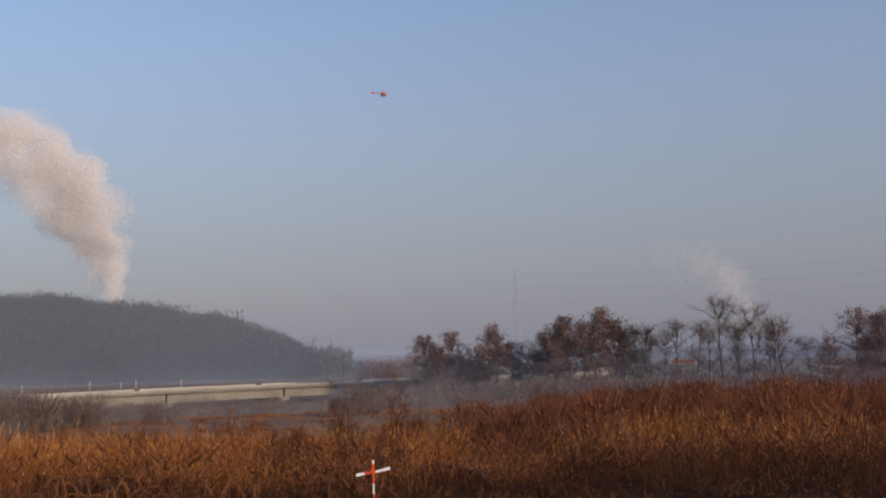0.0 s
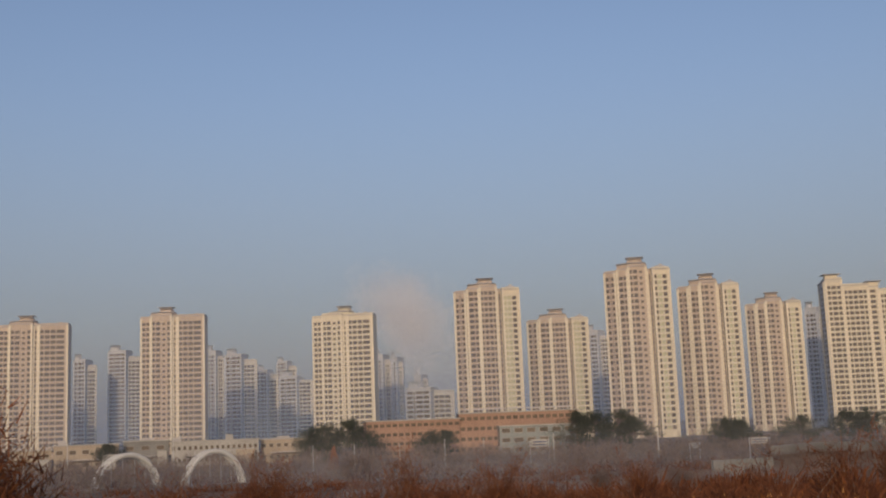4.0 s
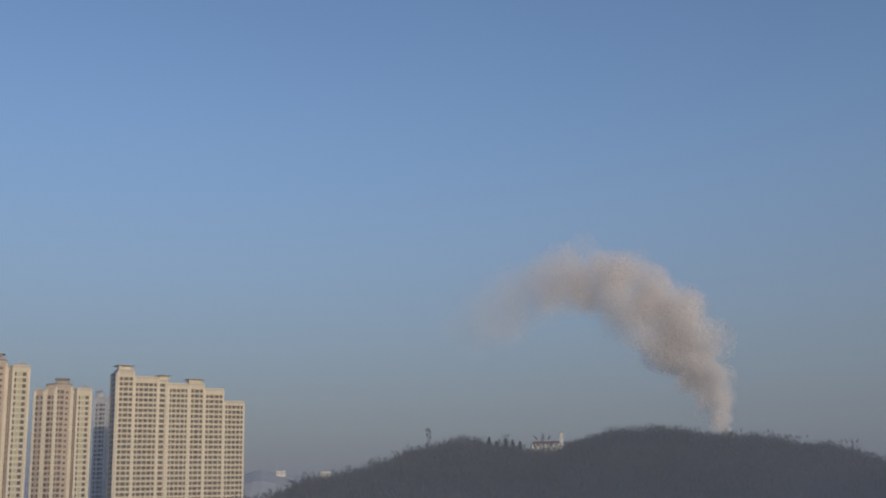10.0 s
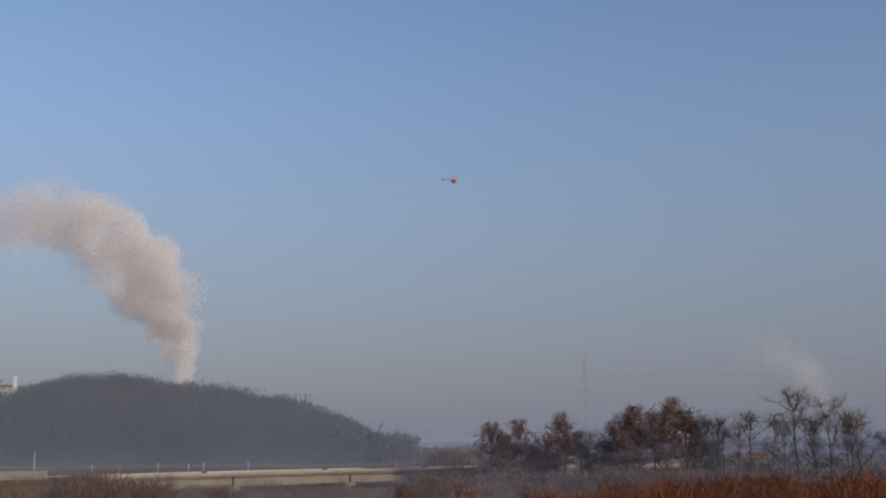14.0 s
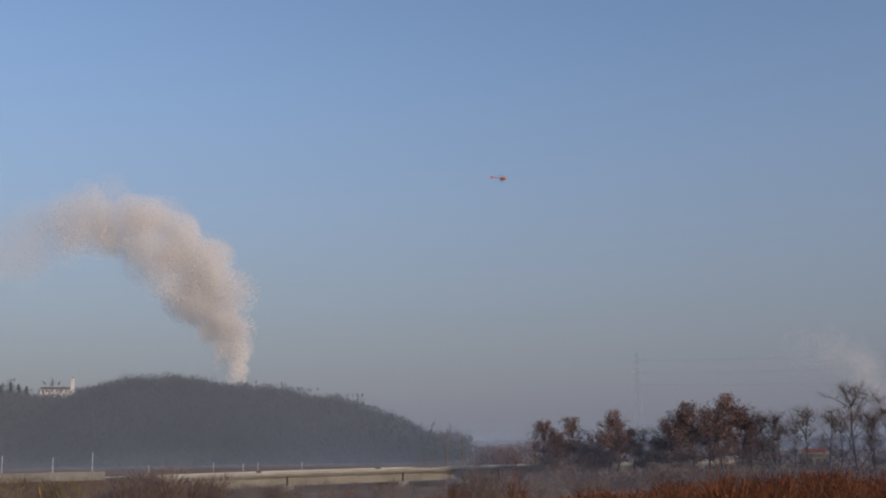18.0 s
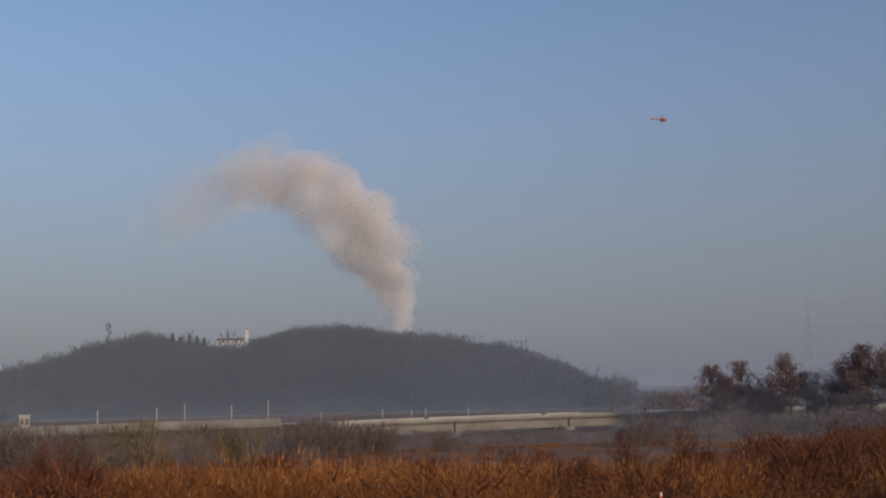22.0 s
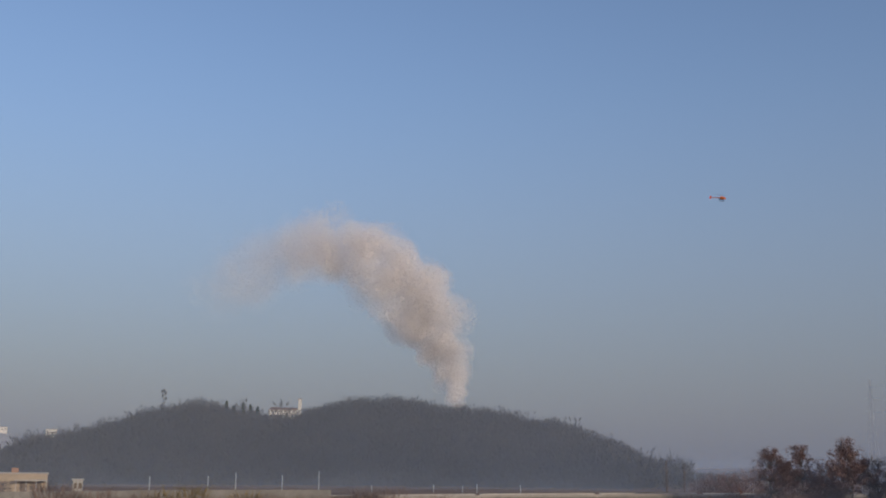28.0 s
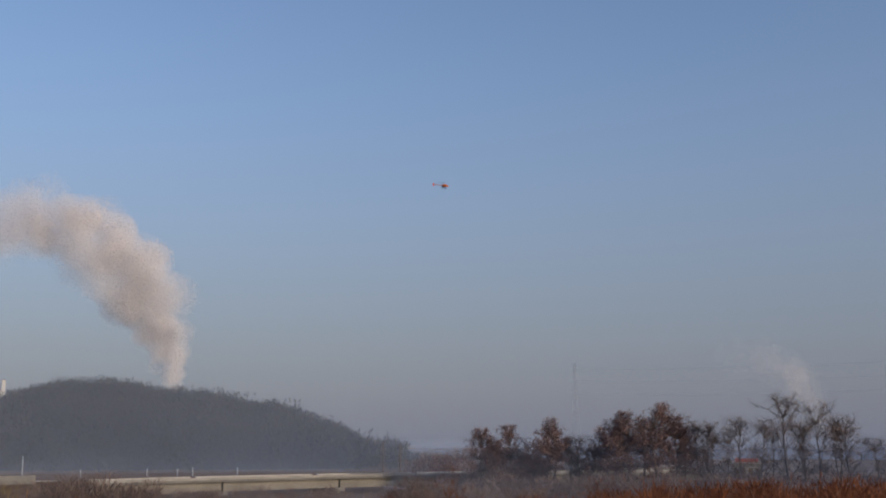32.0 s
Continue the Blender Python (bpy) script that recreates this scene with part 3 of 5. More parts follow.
# ---- low buildings ----


def low_building(name, az0, az1, d, el, wall, label, rot=0.0, depth=14.0, rows=2, cols=10, cat="building", base=0.0, group="", wr=0.64, hr=0.45):
    az = (az0 + az1) / 2
    t = thing(name, at(az, d, base), -az + rot, label, cat, group)
    w, h = deg_width(az0, az1, d), height(el, d) - base
    part("wall", Solid().box(-w / 2, 0, -1, w / 2, depth, h), wall, t)
    part("roof_slab", Solid().box(-w / 2 - 0.3, -0.3, h, w / 2 + 0.3, depth + 0.3, h + 0.35), M_CONCL, t)
    fh, cw = h / rows, w / cols
    for r in range(rows):
        for c in range(cols):
            x = -w / 2 + (c + 0.18) * cw
            z = r * fh + fh * 0.35
            frame_ob = part("window", Solid().box(x - 0.08, -0.06, z - 0.08, x + cw * wr + 0.08, 0.05, z + fh * hr + 0.08), M_BRICK if wall is M_BRICK else M_CONCL, t)
            part("pane", Solid().box(x, -0.1, z, x + cw * wr, 0.04, z + fh * hr), M_GLASS, frame_ob)
    return t


low_building("brick_building", -61.7, -57.1, 347, 0.45, M_BRICK, "long red brick civic building with ribbon windows", 7, 12, 4, 15, wr=0.7, hr=0.34)
upper = low_building("brick_building", -57.15, -51.35, 352, 0.66, M_BRICK, "upper red brick hall with a roof pergola behind", 5, 20, 4, 18, wr=0.7, hr=0.34)
for k in range(8):
    part("pergola_post", Solid().box(-15 + k * 4.3, 1.2, 12.3, -14.7 + k * 4.3, 1.5, 13.2), M_CONCL, upper)
part("pergola_beam", Solid().box(-16, 1.0, 13.2, 16.5, 2.4, 13.45), M_ROOF, upper)
low_building("glass_office", -55.2, -51.5, 328, -0.02, M_CURTAIN, "grey glazed office front beside the brick building", 4, 16, 3, 6)
for a, b, el, d, wall, cols in ((-85.2, -78.8, -0.2, 350, M_CONC, 14), (-78.6, -76.4, -0.3, 358, M_PLASTER, 6), (-76.3, -73.4, -0.14, 350, M_PLASTER, 5), (-73.2, -71.1, -0.05, 356, M_CONC, 3), (-71.0, -66.9, -0.16, 350, M_CONCL, 16), (-66.8, -63.6, -0.2, 356, M_PLASTER, 9)):
    block = low_building("low_building", a, b, d, el, wall, "low concrete building in front of the towers", 0, 12, 2, cols, group="low buildings", wr=0.5, hr=0.3)
    w, h = deg_width(a, b, d), height(el, d)
    for k in range(max(1, int(w / 12))):
        x = -w / 2 + 3 + k * 11.5 + 2.5 * math.sin(k * 2.3 + a)
        part("roof_house", Solid().box(x, 2.5, h + 0.35, x + 3.0 + math.sin(k + a), 7, h + 1.3 + 0.5 * math.cos(k * 1.7 + a)), M_CONCL if k % 2 else M_ROOF, block)
    part("awning", Solid().box(-w * 0.35, -2.4, h * 0.42, w * 0.2, 0.0, h * 0.42 + 0.3), M_ROOF, block)
    part("porch", Solid().box(w * 0.24, -3.2, -0.5, w * 0.45, 0.0, h * 0.62), M_PLASTER if wall is M_CONCL else M_CONCL, block)


def sign_block():
    """A low shop row with a long blue sign band; its lettering is kept as plain white bars."""
    d = 300
    low_building("beige_building", -37.4, -36.05, d, -0.6, M_PLASTER, "beige plaster building behind the flood wall", 0, 10, 1, 3)
    az = -34.4
    t = thing("sign_building", at(az, d), -az, "low building under a long blue sign band with white bars", "shop row")
    w, h = deg_width(-36.0, -32.8, d), height(-0.66, d)
    part("wall", Solid().box(-w / 2, 0, -1, w / 2, 10, h - 0.4), M_PLASTER, t)
    part("sign_board", Solid().box(-w / 2, -0.4, h - 3.2, w / 2, -0.1, h), M_BLUE, t)
    for k in range(5):
        x = -w / 2 + w * (0.03 + 0.195 * k)
        for a, c, e, f in ((0.0, 0.9, 2.2, 2.5), (0.25, 0.6, 1.2, 2.2), (0.0, 0.5, 0.9, 1.2), (1.2, 1.45, 0.7, 2.5), (0.4, 1.5, 0.5, 0.75)):
            if (k + int(e * 10)) % 4:
                part("text_bar", Solid().box(x + a, -0.46, h - 3.2 + e, x + c, -0.4, h - 3.2 + f), M_WHITE, t)
    for k in range(5):
        x = -w / 2 + 0.8 + k * w / 5
        part("shop_window", Solid().box(x, -0.08, 0.6, x + w / 5 - 1.4, 0.05, h - 3.6), M_GLASS, t)
    az = -30.9
    t = thing("long_shed", at(az, d), -az, "long beige plaster shed with a lean-to canopy", "shed")
    w, h = deg_width(-32.2, -29.35, d), height(-0.68, d)
    part("wall", Solid().box(-w / 2, 0, -1, w / 2, 10, h), M_PLASTER, t)
    part("roof_slab", Solid().box(-w / 2 - 0.3, -0.3, h, w / 2 + 0.3, 10.3, h + 0.3), M_CONCL, t)
    part("vent", Solid().box(-0.8, 3, h + 0.3, 0.8, 5, h + 1.4), M_BRICK, t)
    part("canopy", Solid().box(0, -3.0, h - 1.6, w / 2, 0, h - 1.35), M_CONCL, t)
    for k in range(4):
        part("canopy_post", Solid().box(0.3 + k * (w / 2 - 0.6) / 3, -2.9, -0.5, 0.45 + k * (w / 2 - 0.6) / 3, -2.75, h - 1.6), M_STEEL, t)
    for x in (-6.2, -3.8, 1.4, 4.2):
        part("door_opening", Solid().box(x, -0.06, 0.2, x + 1.6, 0.05, h - 1.8), M_SLOT, t)
    low_building("guard_hut", -28.35, -27.9, d, -0.95, M_CONCL, "small pale hut beside the long shed", 0, 4, 1, 2)
    low_building("pink_annex", -32.75, -32.25, d, -0.62, M_PINK, "narrow pinkish annex between sign building and shed", 0, 8, 1, 2)


sign_block()

# ---- glowing sheet that imitates horizon haze, far behind everything ----


def haze_ring():
    m = bpy.data.materials.new("horizon_haze_glow")
    m.use_nodes = True
    t = m.node_tree
    t.nodes.remove(t.nodes["Principled BSDF"])
    tc = t.nodes.new("ShaderNodeTexCoord")
    sep = t.nodes.new("ShaderNodeSeparateXYZ")
    t.links.new(tc.outputs["Object"], sep.inputs[0])
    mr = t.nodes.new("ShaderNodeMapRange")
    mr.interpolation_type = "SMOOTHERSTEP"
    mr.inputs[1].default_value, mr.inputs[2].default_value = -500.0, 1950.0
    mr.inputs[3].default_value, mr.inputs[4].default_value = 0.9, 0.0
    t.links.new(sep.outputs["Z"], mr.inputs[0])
    # the haze colour is emitted by the sheet, fading out upwards
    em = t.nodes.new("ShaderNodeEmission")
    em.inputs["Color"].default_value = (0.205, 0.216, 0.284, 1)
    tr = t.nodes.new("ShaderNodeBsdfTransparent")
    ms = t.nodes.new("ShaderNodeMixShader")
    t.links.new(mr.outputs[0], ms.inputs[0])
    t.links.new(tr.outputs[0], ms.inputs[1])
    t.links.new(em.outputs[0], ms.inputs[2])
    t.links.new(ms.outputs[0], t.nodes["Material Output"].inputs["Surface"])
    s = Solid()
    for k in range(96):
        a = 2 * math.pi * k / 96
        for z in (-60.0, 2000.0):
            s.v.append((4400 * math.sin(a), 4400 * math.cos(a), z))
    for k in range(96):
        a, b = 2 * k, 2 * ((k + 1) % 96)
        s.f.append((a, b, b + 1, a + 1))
    ob = lone("backdrop", s, m, label="glowing backdrop sheet imitating pale mauve haze along the far horizon", category="sky", kind="structure")
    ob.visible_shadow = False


haze_ring()

# ---- steam plumes ----


def plume(name, d, axis, count, flake, seed, label):
    """A cloud of fine loose flakes round a rising, bending axis: (heading, elevation, radius in degrees, density)."""
    rng = np.random.default_rng(seed)
    ax = np.array(axis, float)
    puffs = []
    seg = np.linspace(0, len(ax) - 1, 64)
    for k, u in enumerate(seg):
        c = [np.interp(u, np.arange(len(ax)), ax[:, i]) for i in range(4)]
        for _ in range(4):
            a = rng.uniform(0, 2 * np.pi)
            q = 0.8 * rng.uniform(0.02, 1.0) ** 0.7
            rad = c[2] * rng.uniform(0.24, 0.54)
            puffs.append((c[0] + math.cos(a) * q * c[2], c[1] + math.sin(a) * q * c[2], rng.uniform(-0.5, 0.5) * c[2], rad, c[3] * rad * rad))
    pf = np.array(puffs)
    pick = rng.choice(len(pf), count, p=pf[:, 4] / pf[:, 4].sum())
    dirs = rng.normal(0, 1, (count, 3))
    dirs /= np.linalg.norm(dirs, axis=1)[:, None]
    rr = np.minimum(rng.random(count) ** (1 / 2.4) * (1 + np.abs(rng.normal(0, 0.13, count))), 1.5)
    off = dirs * rr[:, None] * pf[pick, 3][:, None]
    az, el = np.radians(pf[pick, 0] + off[:, 0]), np.radians(pf[pick, 1] + off[:, 1])
    dd = d + (pf[pick, 2] + off[:, 2]) * d * math.pi / 180
    c = np.stack([dd * np.sin(az), dd * np.cos(az), EYE[2] + d * np.tan(el)], 1)
    e1 = rng.normal(0, 1, (count, 3))
    e1 /= np.linalg.norm(e1, axis=1)[:, None]
    e2 = np.cross(e1, rng.normal(0, 1, (count, 3)))
    e2 /= np.linalg.norm(e2, axis=1)[:, None]
    v = np.stack([c + e1 * flake, c - e1 * 0.5 * flake + e2 * 0.87 * flake, c - e1 * 0.5 * flake - e2 * 0.87 * flake], 1).reshape(-1, 3)
    ob = new(name, fast_mesh(name, v, np.arange(count * 3).reshape(-1, 3), M_STEAM))
    return tagged(ob, label, "steam plume", kind="stuff")


plume("steam_plume", 1300, [(-10.3, 2.5, 0.4, 0.3), (-10.4, 3.2, 0.6, 0.6), (-10.7, 4.3, 0.92, 1), (-11.1, 5.7, 1.4, 1), (-11.7, 7.2, 1.85, 0.9), (-12.8, 8.5, 2.15, 0.8), (-14.2, 9.6, 2.05, 0.7), (-15.7, 10.2, 1.8, 0.6), (-17.2, 10.4, 1.65, 0.45), (-18.6, 10.0, 1.5, 0.2)], 330000, 0.68, 11, "tall pink-white steam plume bending over behind the hill")
plume("steam_trail", 1320, [(-17.6, 10.6, 1.4, 1.0), (-19.0, 10.0, 1.6, 0.9), (-20.2, 9.4, 1.8, 0.8), (-21.4, 8.8, 1.9, 0.5), (-22.7, 8.1, 1.8, 0.25)], 80000, 0.42, 14, "thin grey trail drifting off the steam plume")
plume("steam_plume", 1500, [(20.4, 1.0, 0.6, 1), (20.1, 2.0, 0.8, 1), (19.6, 3.0, 1.0, 0.9), (18.9, 3.8, 1.1, 0.7), (17.8, 4.0, 1.2, 0.4), (16.4, 3.9, 1.2, 0.2)], 34000, 0.42, 12, "faint small steam plume behind bare trees")
plume("steam_plume", 1500, [(-58.6, 3.4, 1.9, 1), (-58.9, 4.8, 2.2, 1), (-59.4, 6.0, 2.3, 1), (-60.2, 6.6, 2.1, 0.7), (-61.6, 6.6, 1.7, 0.3)], 150000, 0.47, 13, "faint drifting steam cloud behind the apartment towers")

# ---- morning mist and aerial haze, imitated by tinted see-through shells ----


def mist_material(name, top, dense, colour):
    """Tinted sheet imitating thin mist: mostly clear, denser near the ground, in patches."""
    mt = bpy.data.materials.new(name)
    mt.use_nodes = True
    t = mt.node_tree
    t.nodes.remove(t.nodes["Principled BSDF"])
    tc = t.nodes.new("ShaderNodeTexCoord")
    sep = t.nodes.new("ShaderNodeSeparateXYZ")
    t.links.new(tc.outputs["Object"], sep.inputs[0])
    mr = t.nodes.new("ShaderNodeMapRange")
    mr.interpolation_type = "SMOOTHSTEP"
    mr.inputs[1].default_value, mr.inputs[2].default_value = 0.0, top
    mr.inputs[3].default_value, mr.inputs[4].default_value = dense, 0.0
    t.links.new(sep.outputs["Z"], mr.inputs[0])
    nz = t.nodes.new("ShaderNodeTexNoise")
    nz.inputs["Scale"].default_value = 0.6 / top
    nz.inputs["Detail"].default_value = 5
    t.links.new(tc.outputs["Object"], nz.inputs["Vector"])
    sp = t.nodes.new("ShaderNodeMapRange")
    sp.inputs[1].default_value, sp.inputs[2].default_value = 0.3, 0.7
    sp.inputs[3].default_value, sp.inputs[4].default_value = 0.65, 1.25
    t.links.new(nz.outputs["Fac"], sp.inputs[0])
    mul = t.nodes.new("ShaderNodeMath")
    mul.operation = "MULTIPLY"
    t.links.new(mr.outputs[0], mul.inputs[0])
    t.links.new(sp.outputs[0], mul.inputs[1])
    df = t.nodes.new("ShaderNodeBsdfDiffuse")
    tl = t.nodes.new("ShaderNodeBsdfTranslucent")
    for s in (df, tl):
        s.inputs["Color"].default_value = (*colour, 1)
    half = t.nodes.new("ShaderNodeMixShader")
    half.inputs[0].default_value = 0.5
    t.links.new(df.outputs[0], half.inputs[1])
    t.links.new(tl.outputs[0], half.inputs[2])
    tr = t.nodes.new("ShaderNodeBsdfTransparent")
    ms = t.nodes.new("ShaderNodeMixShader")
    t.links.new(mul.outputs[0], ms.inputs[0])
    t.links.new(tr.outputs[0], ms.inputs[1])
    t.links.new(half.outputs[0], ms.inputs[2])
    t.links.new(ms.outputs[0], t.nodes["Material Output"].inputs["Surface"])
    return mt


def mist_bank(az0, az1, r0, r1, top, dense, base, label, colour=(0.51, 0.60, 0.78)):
    """A long low shell with closed ends, its tint standing for thin mist."""
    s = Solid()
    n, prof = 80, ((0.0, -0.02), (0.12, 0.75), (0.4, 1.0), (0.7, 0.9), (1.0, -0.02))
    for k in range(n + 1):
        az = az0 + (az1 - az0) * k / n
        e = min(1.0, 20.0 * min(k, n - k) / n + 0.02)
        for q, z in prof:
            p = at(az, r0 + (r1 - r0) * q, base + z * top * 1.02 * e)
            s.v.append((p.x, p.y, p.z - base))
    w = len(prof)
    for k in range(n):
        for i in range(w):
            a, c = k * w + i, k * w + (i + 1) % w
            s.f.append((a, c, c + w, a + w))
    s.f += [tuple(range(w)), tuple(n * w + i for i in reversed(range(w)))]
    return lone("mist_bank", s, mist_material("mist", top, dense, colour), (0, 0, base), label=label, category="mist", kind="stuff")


mist_bank(-125, 85, 366, 380, 130, 0.12, -0.2, "tall grey-blue shell imitating morning haze before the hill and towers", (0.49, 0.61, 0.80))
mist_bank(-125, -35, 700, 712, 80, 0.14, -0.2, "blue-grey shell imitating haze between the near and far towers")
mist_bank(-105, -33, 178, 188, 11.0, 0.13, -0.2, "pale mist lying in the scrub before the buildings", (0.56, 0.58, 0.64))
mist_bank(-2.5, 70, 690, 720, 16, 0.5, -0.2, "pale shell imitating haze low over the far plain")
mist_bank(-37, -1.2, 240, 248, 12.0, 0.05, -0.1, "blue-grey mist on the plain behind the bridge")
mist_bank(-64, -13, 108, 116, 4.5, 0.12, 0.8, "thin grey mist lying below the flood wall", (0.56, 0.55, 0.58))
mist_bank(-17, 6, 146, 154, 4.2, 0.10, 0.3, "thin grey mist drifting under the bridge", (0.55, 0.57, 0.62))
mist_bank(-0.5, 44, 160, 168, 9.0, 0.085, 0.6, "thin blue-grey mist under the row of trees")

# ---- trees ----


def grow(rng, s, tips, p, d, length, r, level, top):
    """Adds a limb as a bent tube and lets it fork."""
    pts, rad = [p], [r]
    n = 4 if level == 0 else 3
    q = p.copy()
    for i in range(n):
        d = (d + Vector(rng.normal(0, 0.10 + 0.05 * level, 3)) + Vector((0, 0, 0.06))).normalized()
        q = q + d * length / n
        pts.append(q.copy())
        rad.append(r * (1 - 0.55 * (i + 1) / n))
    s.tube(pts, rad, 6 if level < 2 else 3)
    if level >= top:
        tips.append((q, d, length))
        tips.append((pts[1], d, length))
        return
    if level == 2:
        tips.append((q, d, length))
    kids = (5, 4, 3)[min(level, 2)]
    for k in range(kids):
        i = (k * n) // kids if level == 0 else k % n
        base = pts[min(i + 1, n)]
        a = rng.uniform(0, 2 * math.pi)
        side = Vector((math.cos(a), math.sin(a), rng.uniform(0.25, 0.75)))
        grow(rng, s, tips, base, (d * 0.75 + side * 0.75).normalized(), length * rng.uniform(0.5, 0.7), r * 0.58, level + 1, top)


def spray(rng, tips, per, ln, wd, spread):
    """Slivers scattered round branch tips, as twigs or dead leaves."""
    c = np.repeat(np.array([t[0][:] for t in tips]), per, 0)
    d = np.repeat(np.array([t[1][:] for t in tips]), per, 0)
    n = len(c)
    p0 = c + rng.normal(0, spread, (n, 3))
    out = d * 0.6 + rng.normal(0, 0.7, (n, 3)) + np.array([0, 0, 0.25])
    out /= np.linalg.norm(out, axis=1)[:, None]
    p1 = p0 + out * (ln * rng.uniform(0.5, 1.3, n))[:, None]
    sd = np.cross(out, rng.normal(0, 1, (n, 3)))
    sd /= np.linalg.norm(sd, axis=1)[:, None]
    w = (wd * rng.uniform(0.6, 1.3, n))[:, None]
    v = np.stack([p0 - sd * w, p0 + sd * w, p1], 1).reshape(-1, 3)
    return v, np.arange(n * 3).reshape(-1, 3)


def leafy_crown(rng, s, h, wide):
    """Clumps of leaves held out on limbs round an uneven crown; adds trunk and limbs to s."""
    trunk = [Vector((0, 0, 0))]
    for k in range(5):
        trunk.append(trunk[-1] + Vector((rng.normal(0, 0.02) * h, rng.normal(0, 0.02) * h, h * 0.18)))
    s.tube(trunk, [h * 0.02, h * 0.017, h * 0.014, h * 0.010, h * 0.006, h * 0.003], 7)
    tips = []
    lobes = [(rng.uniform(0, 2 * math.pi), rng.uniform(0.3, 0.95), rng.uniform(0.7, 1.1)) for _ in range(9)]
    for k in range(130):
        a, up, reach = lobes[k % 9]
        a += rng.normal(0, 0.55)
        up = min(max(up + rng.normal(0, 0.17), 0.1), 1.0)
        room = math.sqrt(max(0.03, 1 - ((up - 0.52) / 0.5) ** 2))
        q = Vector((math.cos(a), math.sin(a), 0)) * (wide * h * 0.62 * room * reach * rng.uniform(0.35, 1.0)) + Vector((0, 0, h * up))
        root = trunk[min(1 + int(up * 3.6), 4)]
        mid = root.lerp(q, 0.5) + Vector(rng.normal(0, 0.02 * h, 3))
        s.tube([root, mid, q], [h * 0.004, h * 0.0027, h * 0.001], 4)
        tips.append((q, (q - root).normalized(), 1.0))
        tips.append((mid.lerp(q, 0.4), (q - root).normalized(), 1.0))
    return tips


def bare_crown(rng, s, h, wide):
    """One or two clear trunks that open into a fan of rising limbs; returns the twig roots."""
    tips = []
    for k in range(int(rng.integers(1, 3))):
        x0, y0 = (rng.normal(0, 0.06 * h), rng.normal(0, 0.06 * h)) if k else (0.0, 0.0)
        lean = Vector((rng.normal(0, 0.06), rng.normal(0, 0.06), 1))
        trunk = [Vector((x0, y0, 0)) + lean * (h * q) + Vector(rng.normal(0, 0.006 * h, 3)) * (q > 0) for q in (0, 0.15, 0.3, 0.45, 0.6, 0.75, 0.88)]
        s.tube(trunk, [h * r for r in (0.013, 0.011, 0.0095, 0.008, 0.006, 0.0042, 0.002)], 7)
        for j in range(24):
            i = 1 + j % 6
            root = trunk[i] if i < 6 else trunk[5]
            a = rng.uniform(0, 2 * math.pi)
            up = min(root.z / h + rng.uniform(0.12, 0.34), 1.0 - rng.uniform(0, 0.14))
            q = root + Vector((math.cos(a), math.sin(a), 0)) * (wide * h * rng.uniform(0.22, 0.8) * math.sqrt(1.3 - up))
            q.z = h * up
            mid = root.lerp(q, 0.55) + Vector((0, 0, 0.03 * h))
            s.tube([root, mid, q], [h * 0.0042, h * 0.0028, h * 0.0012], 4)
            for _ in range(6):
                p = mid.lerp(q, float(rng.uniform(-0.6, 1.0)))
                e = p + Vector((rng.normal(0, 0.07), rng.normal(0, 0.07), rng.uniform(0.01, 0.1))) * h
                e.z = min(e.z, h)
                s.tube([p, p.lerp(e, 0.5) + Vector((0, 0, 0.01 * h)), e], [h * 0.0026, h * 0.0018, h * 0.0008], 3)
                tips.append((e, (e - p).normalized(), 1.0))
                tips.append((p.lerp(e, 0.5), (e - p).normalized(), 1.0))
    return tips


def tree(az, d, top_el, seed, leafy, label, base=None, wide=0.5, leaf=None, name="tree"):
    rng = np.random.default_rng(seed)
    place = at(az, d)
    z0 = float(ground_z(place.x, place.y)) if base is None else base
    place.z = z0 - 0.1
    h = height(top_el, d) - z0
    t = thing(name, place, 0, label, "tree", "pines before the towers" if leaf else "trees beyond the reeds")
    s, tips = Solid(), []
    if leafy:
        tips = leafy_crown(rng, s, h, wide)
    else:
        tips = bare_crown(rng, s, h, wide)
    part("trunk", s, M_BARK, t)
    v, f = spray(rng, tips, (46 if leaf else 26) if leafy else 7, 0.24 * max(h, 10.5) / 12 if leafy else 0.6, (0.11 if leaf else 0.075) * max(h, 10.5) / 12 if leafy else 0.013, (0.045 if leaf else 0.026) * h if leafy else 0.3)
    ob = new("crown", fast_mesh("crown", v, f, leaf or (M_OAKLEAF if leafy else M_TWIG)))
    ob.parent = t
    return t


LEAFY = "broad tree holding reddish-brown dead leaves"
BARE = "tall leafless tree with thin dark branches"
# the brown-leaved row beside the bridge
for i, (az, el, leafy, d, wide) in enumerate(((4.6, 0.75, 1, 190, 0.7), (5.2, 0.2, 1, 197, 0.8), (5.9, 0.9, 1, 190, 0.65), (6.8, 0.25, 1, 196, 0.8), (7.5, 0.3, 1, 200, 0.8), (8.05, 1.2, 1, 188, 0.7), (8.8, 0.3, 1, 200, 0.8), (9.4, 0.55, 0, 195, 0.6), (10.3, 0.8, 1, 196, 0.75), (11.0, 1.1, 1, 190, 0.7), (11.6, 1.5, 1, 186, 0.75), (12.4, 1.2, 1, 194, 0.8), (13.1, 1.85, 1, 186, 0.75), (13.8, 1.3, 1, 188, 0.7), (14.4, 0.6, 1, 196, 0.8), (15.1, 1.2, 0, 188, 0.5), (15.6, 0.6, 0, 196, 0.6))):
    tree(az, d, el, 100 + i, bool(leafy), LEAFY if leafy else BARE, wide=wide)
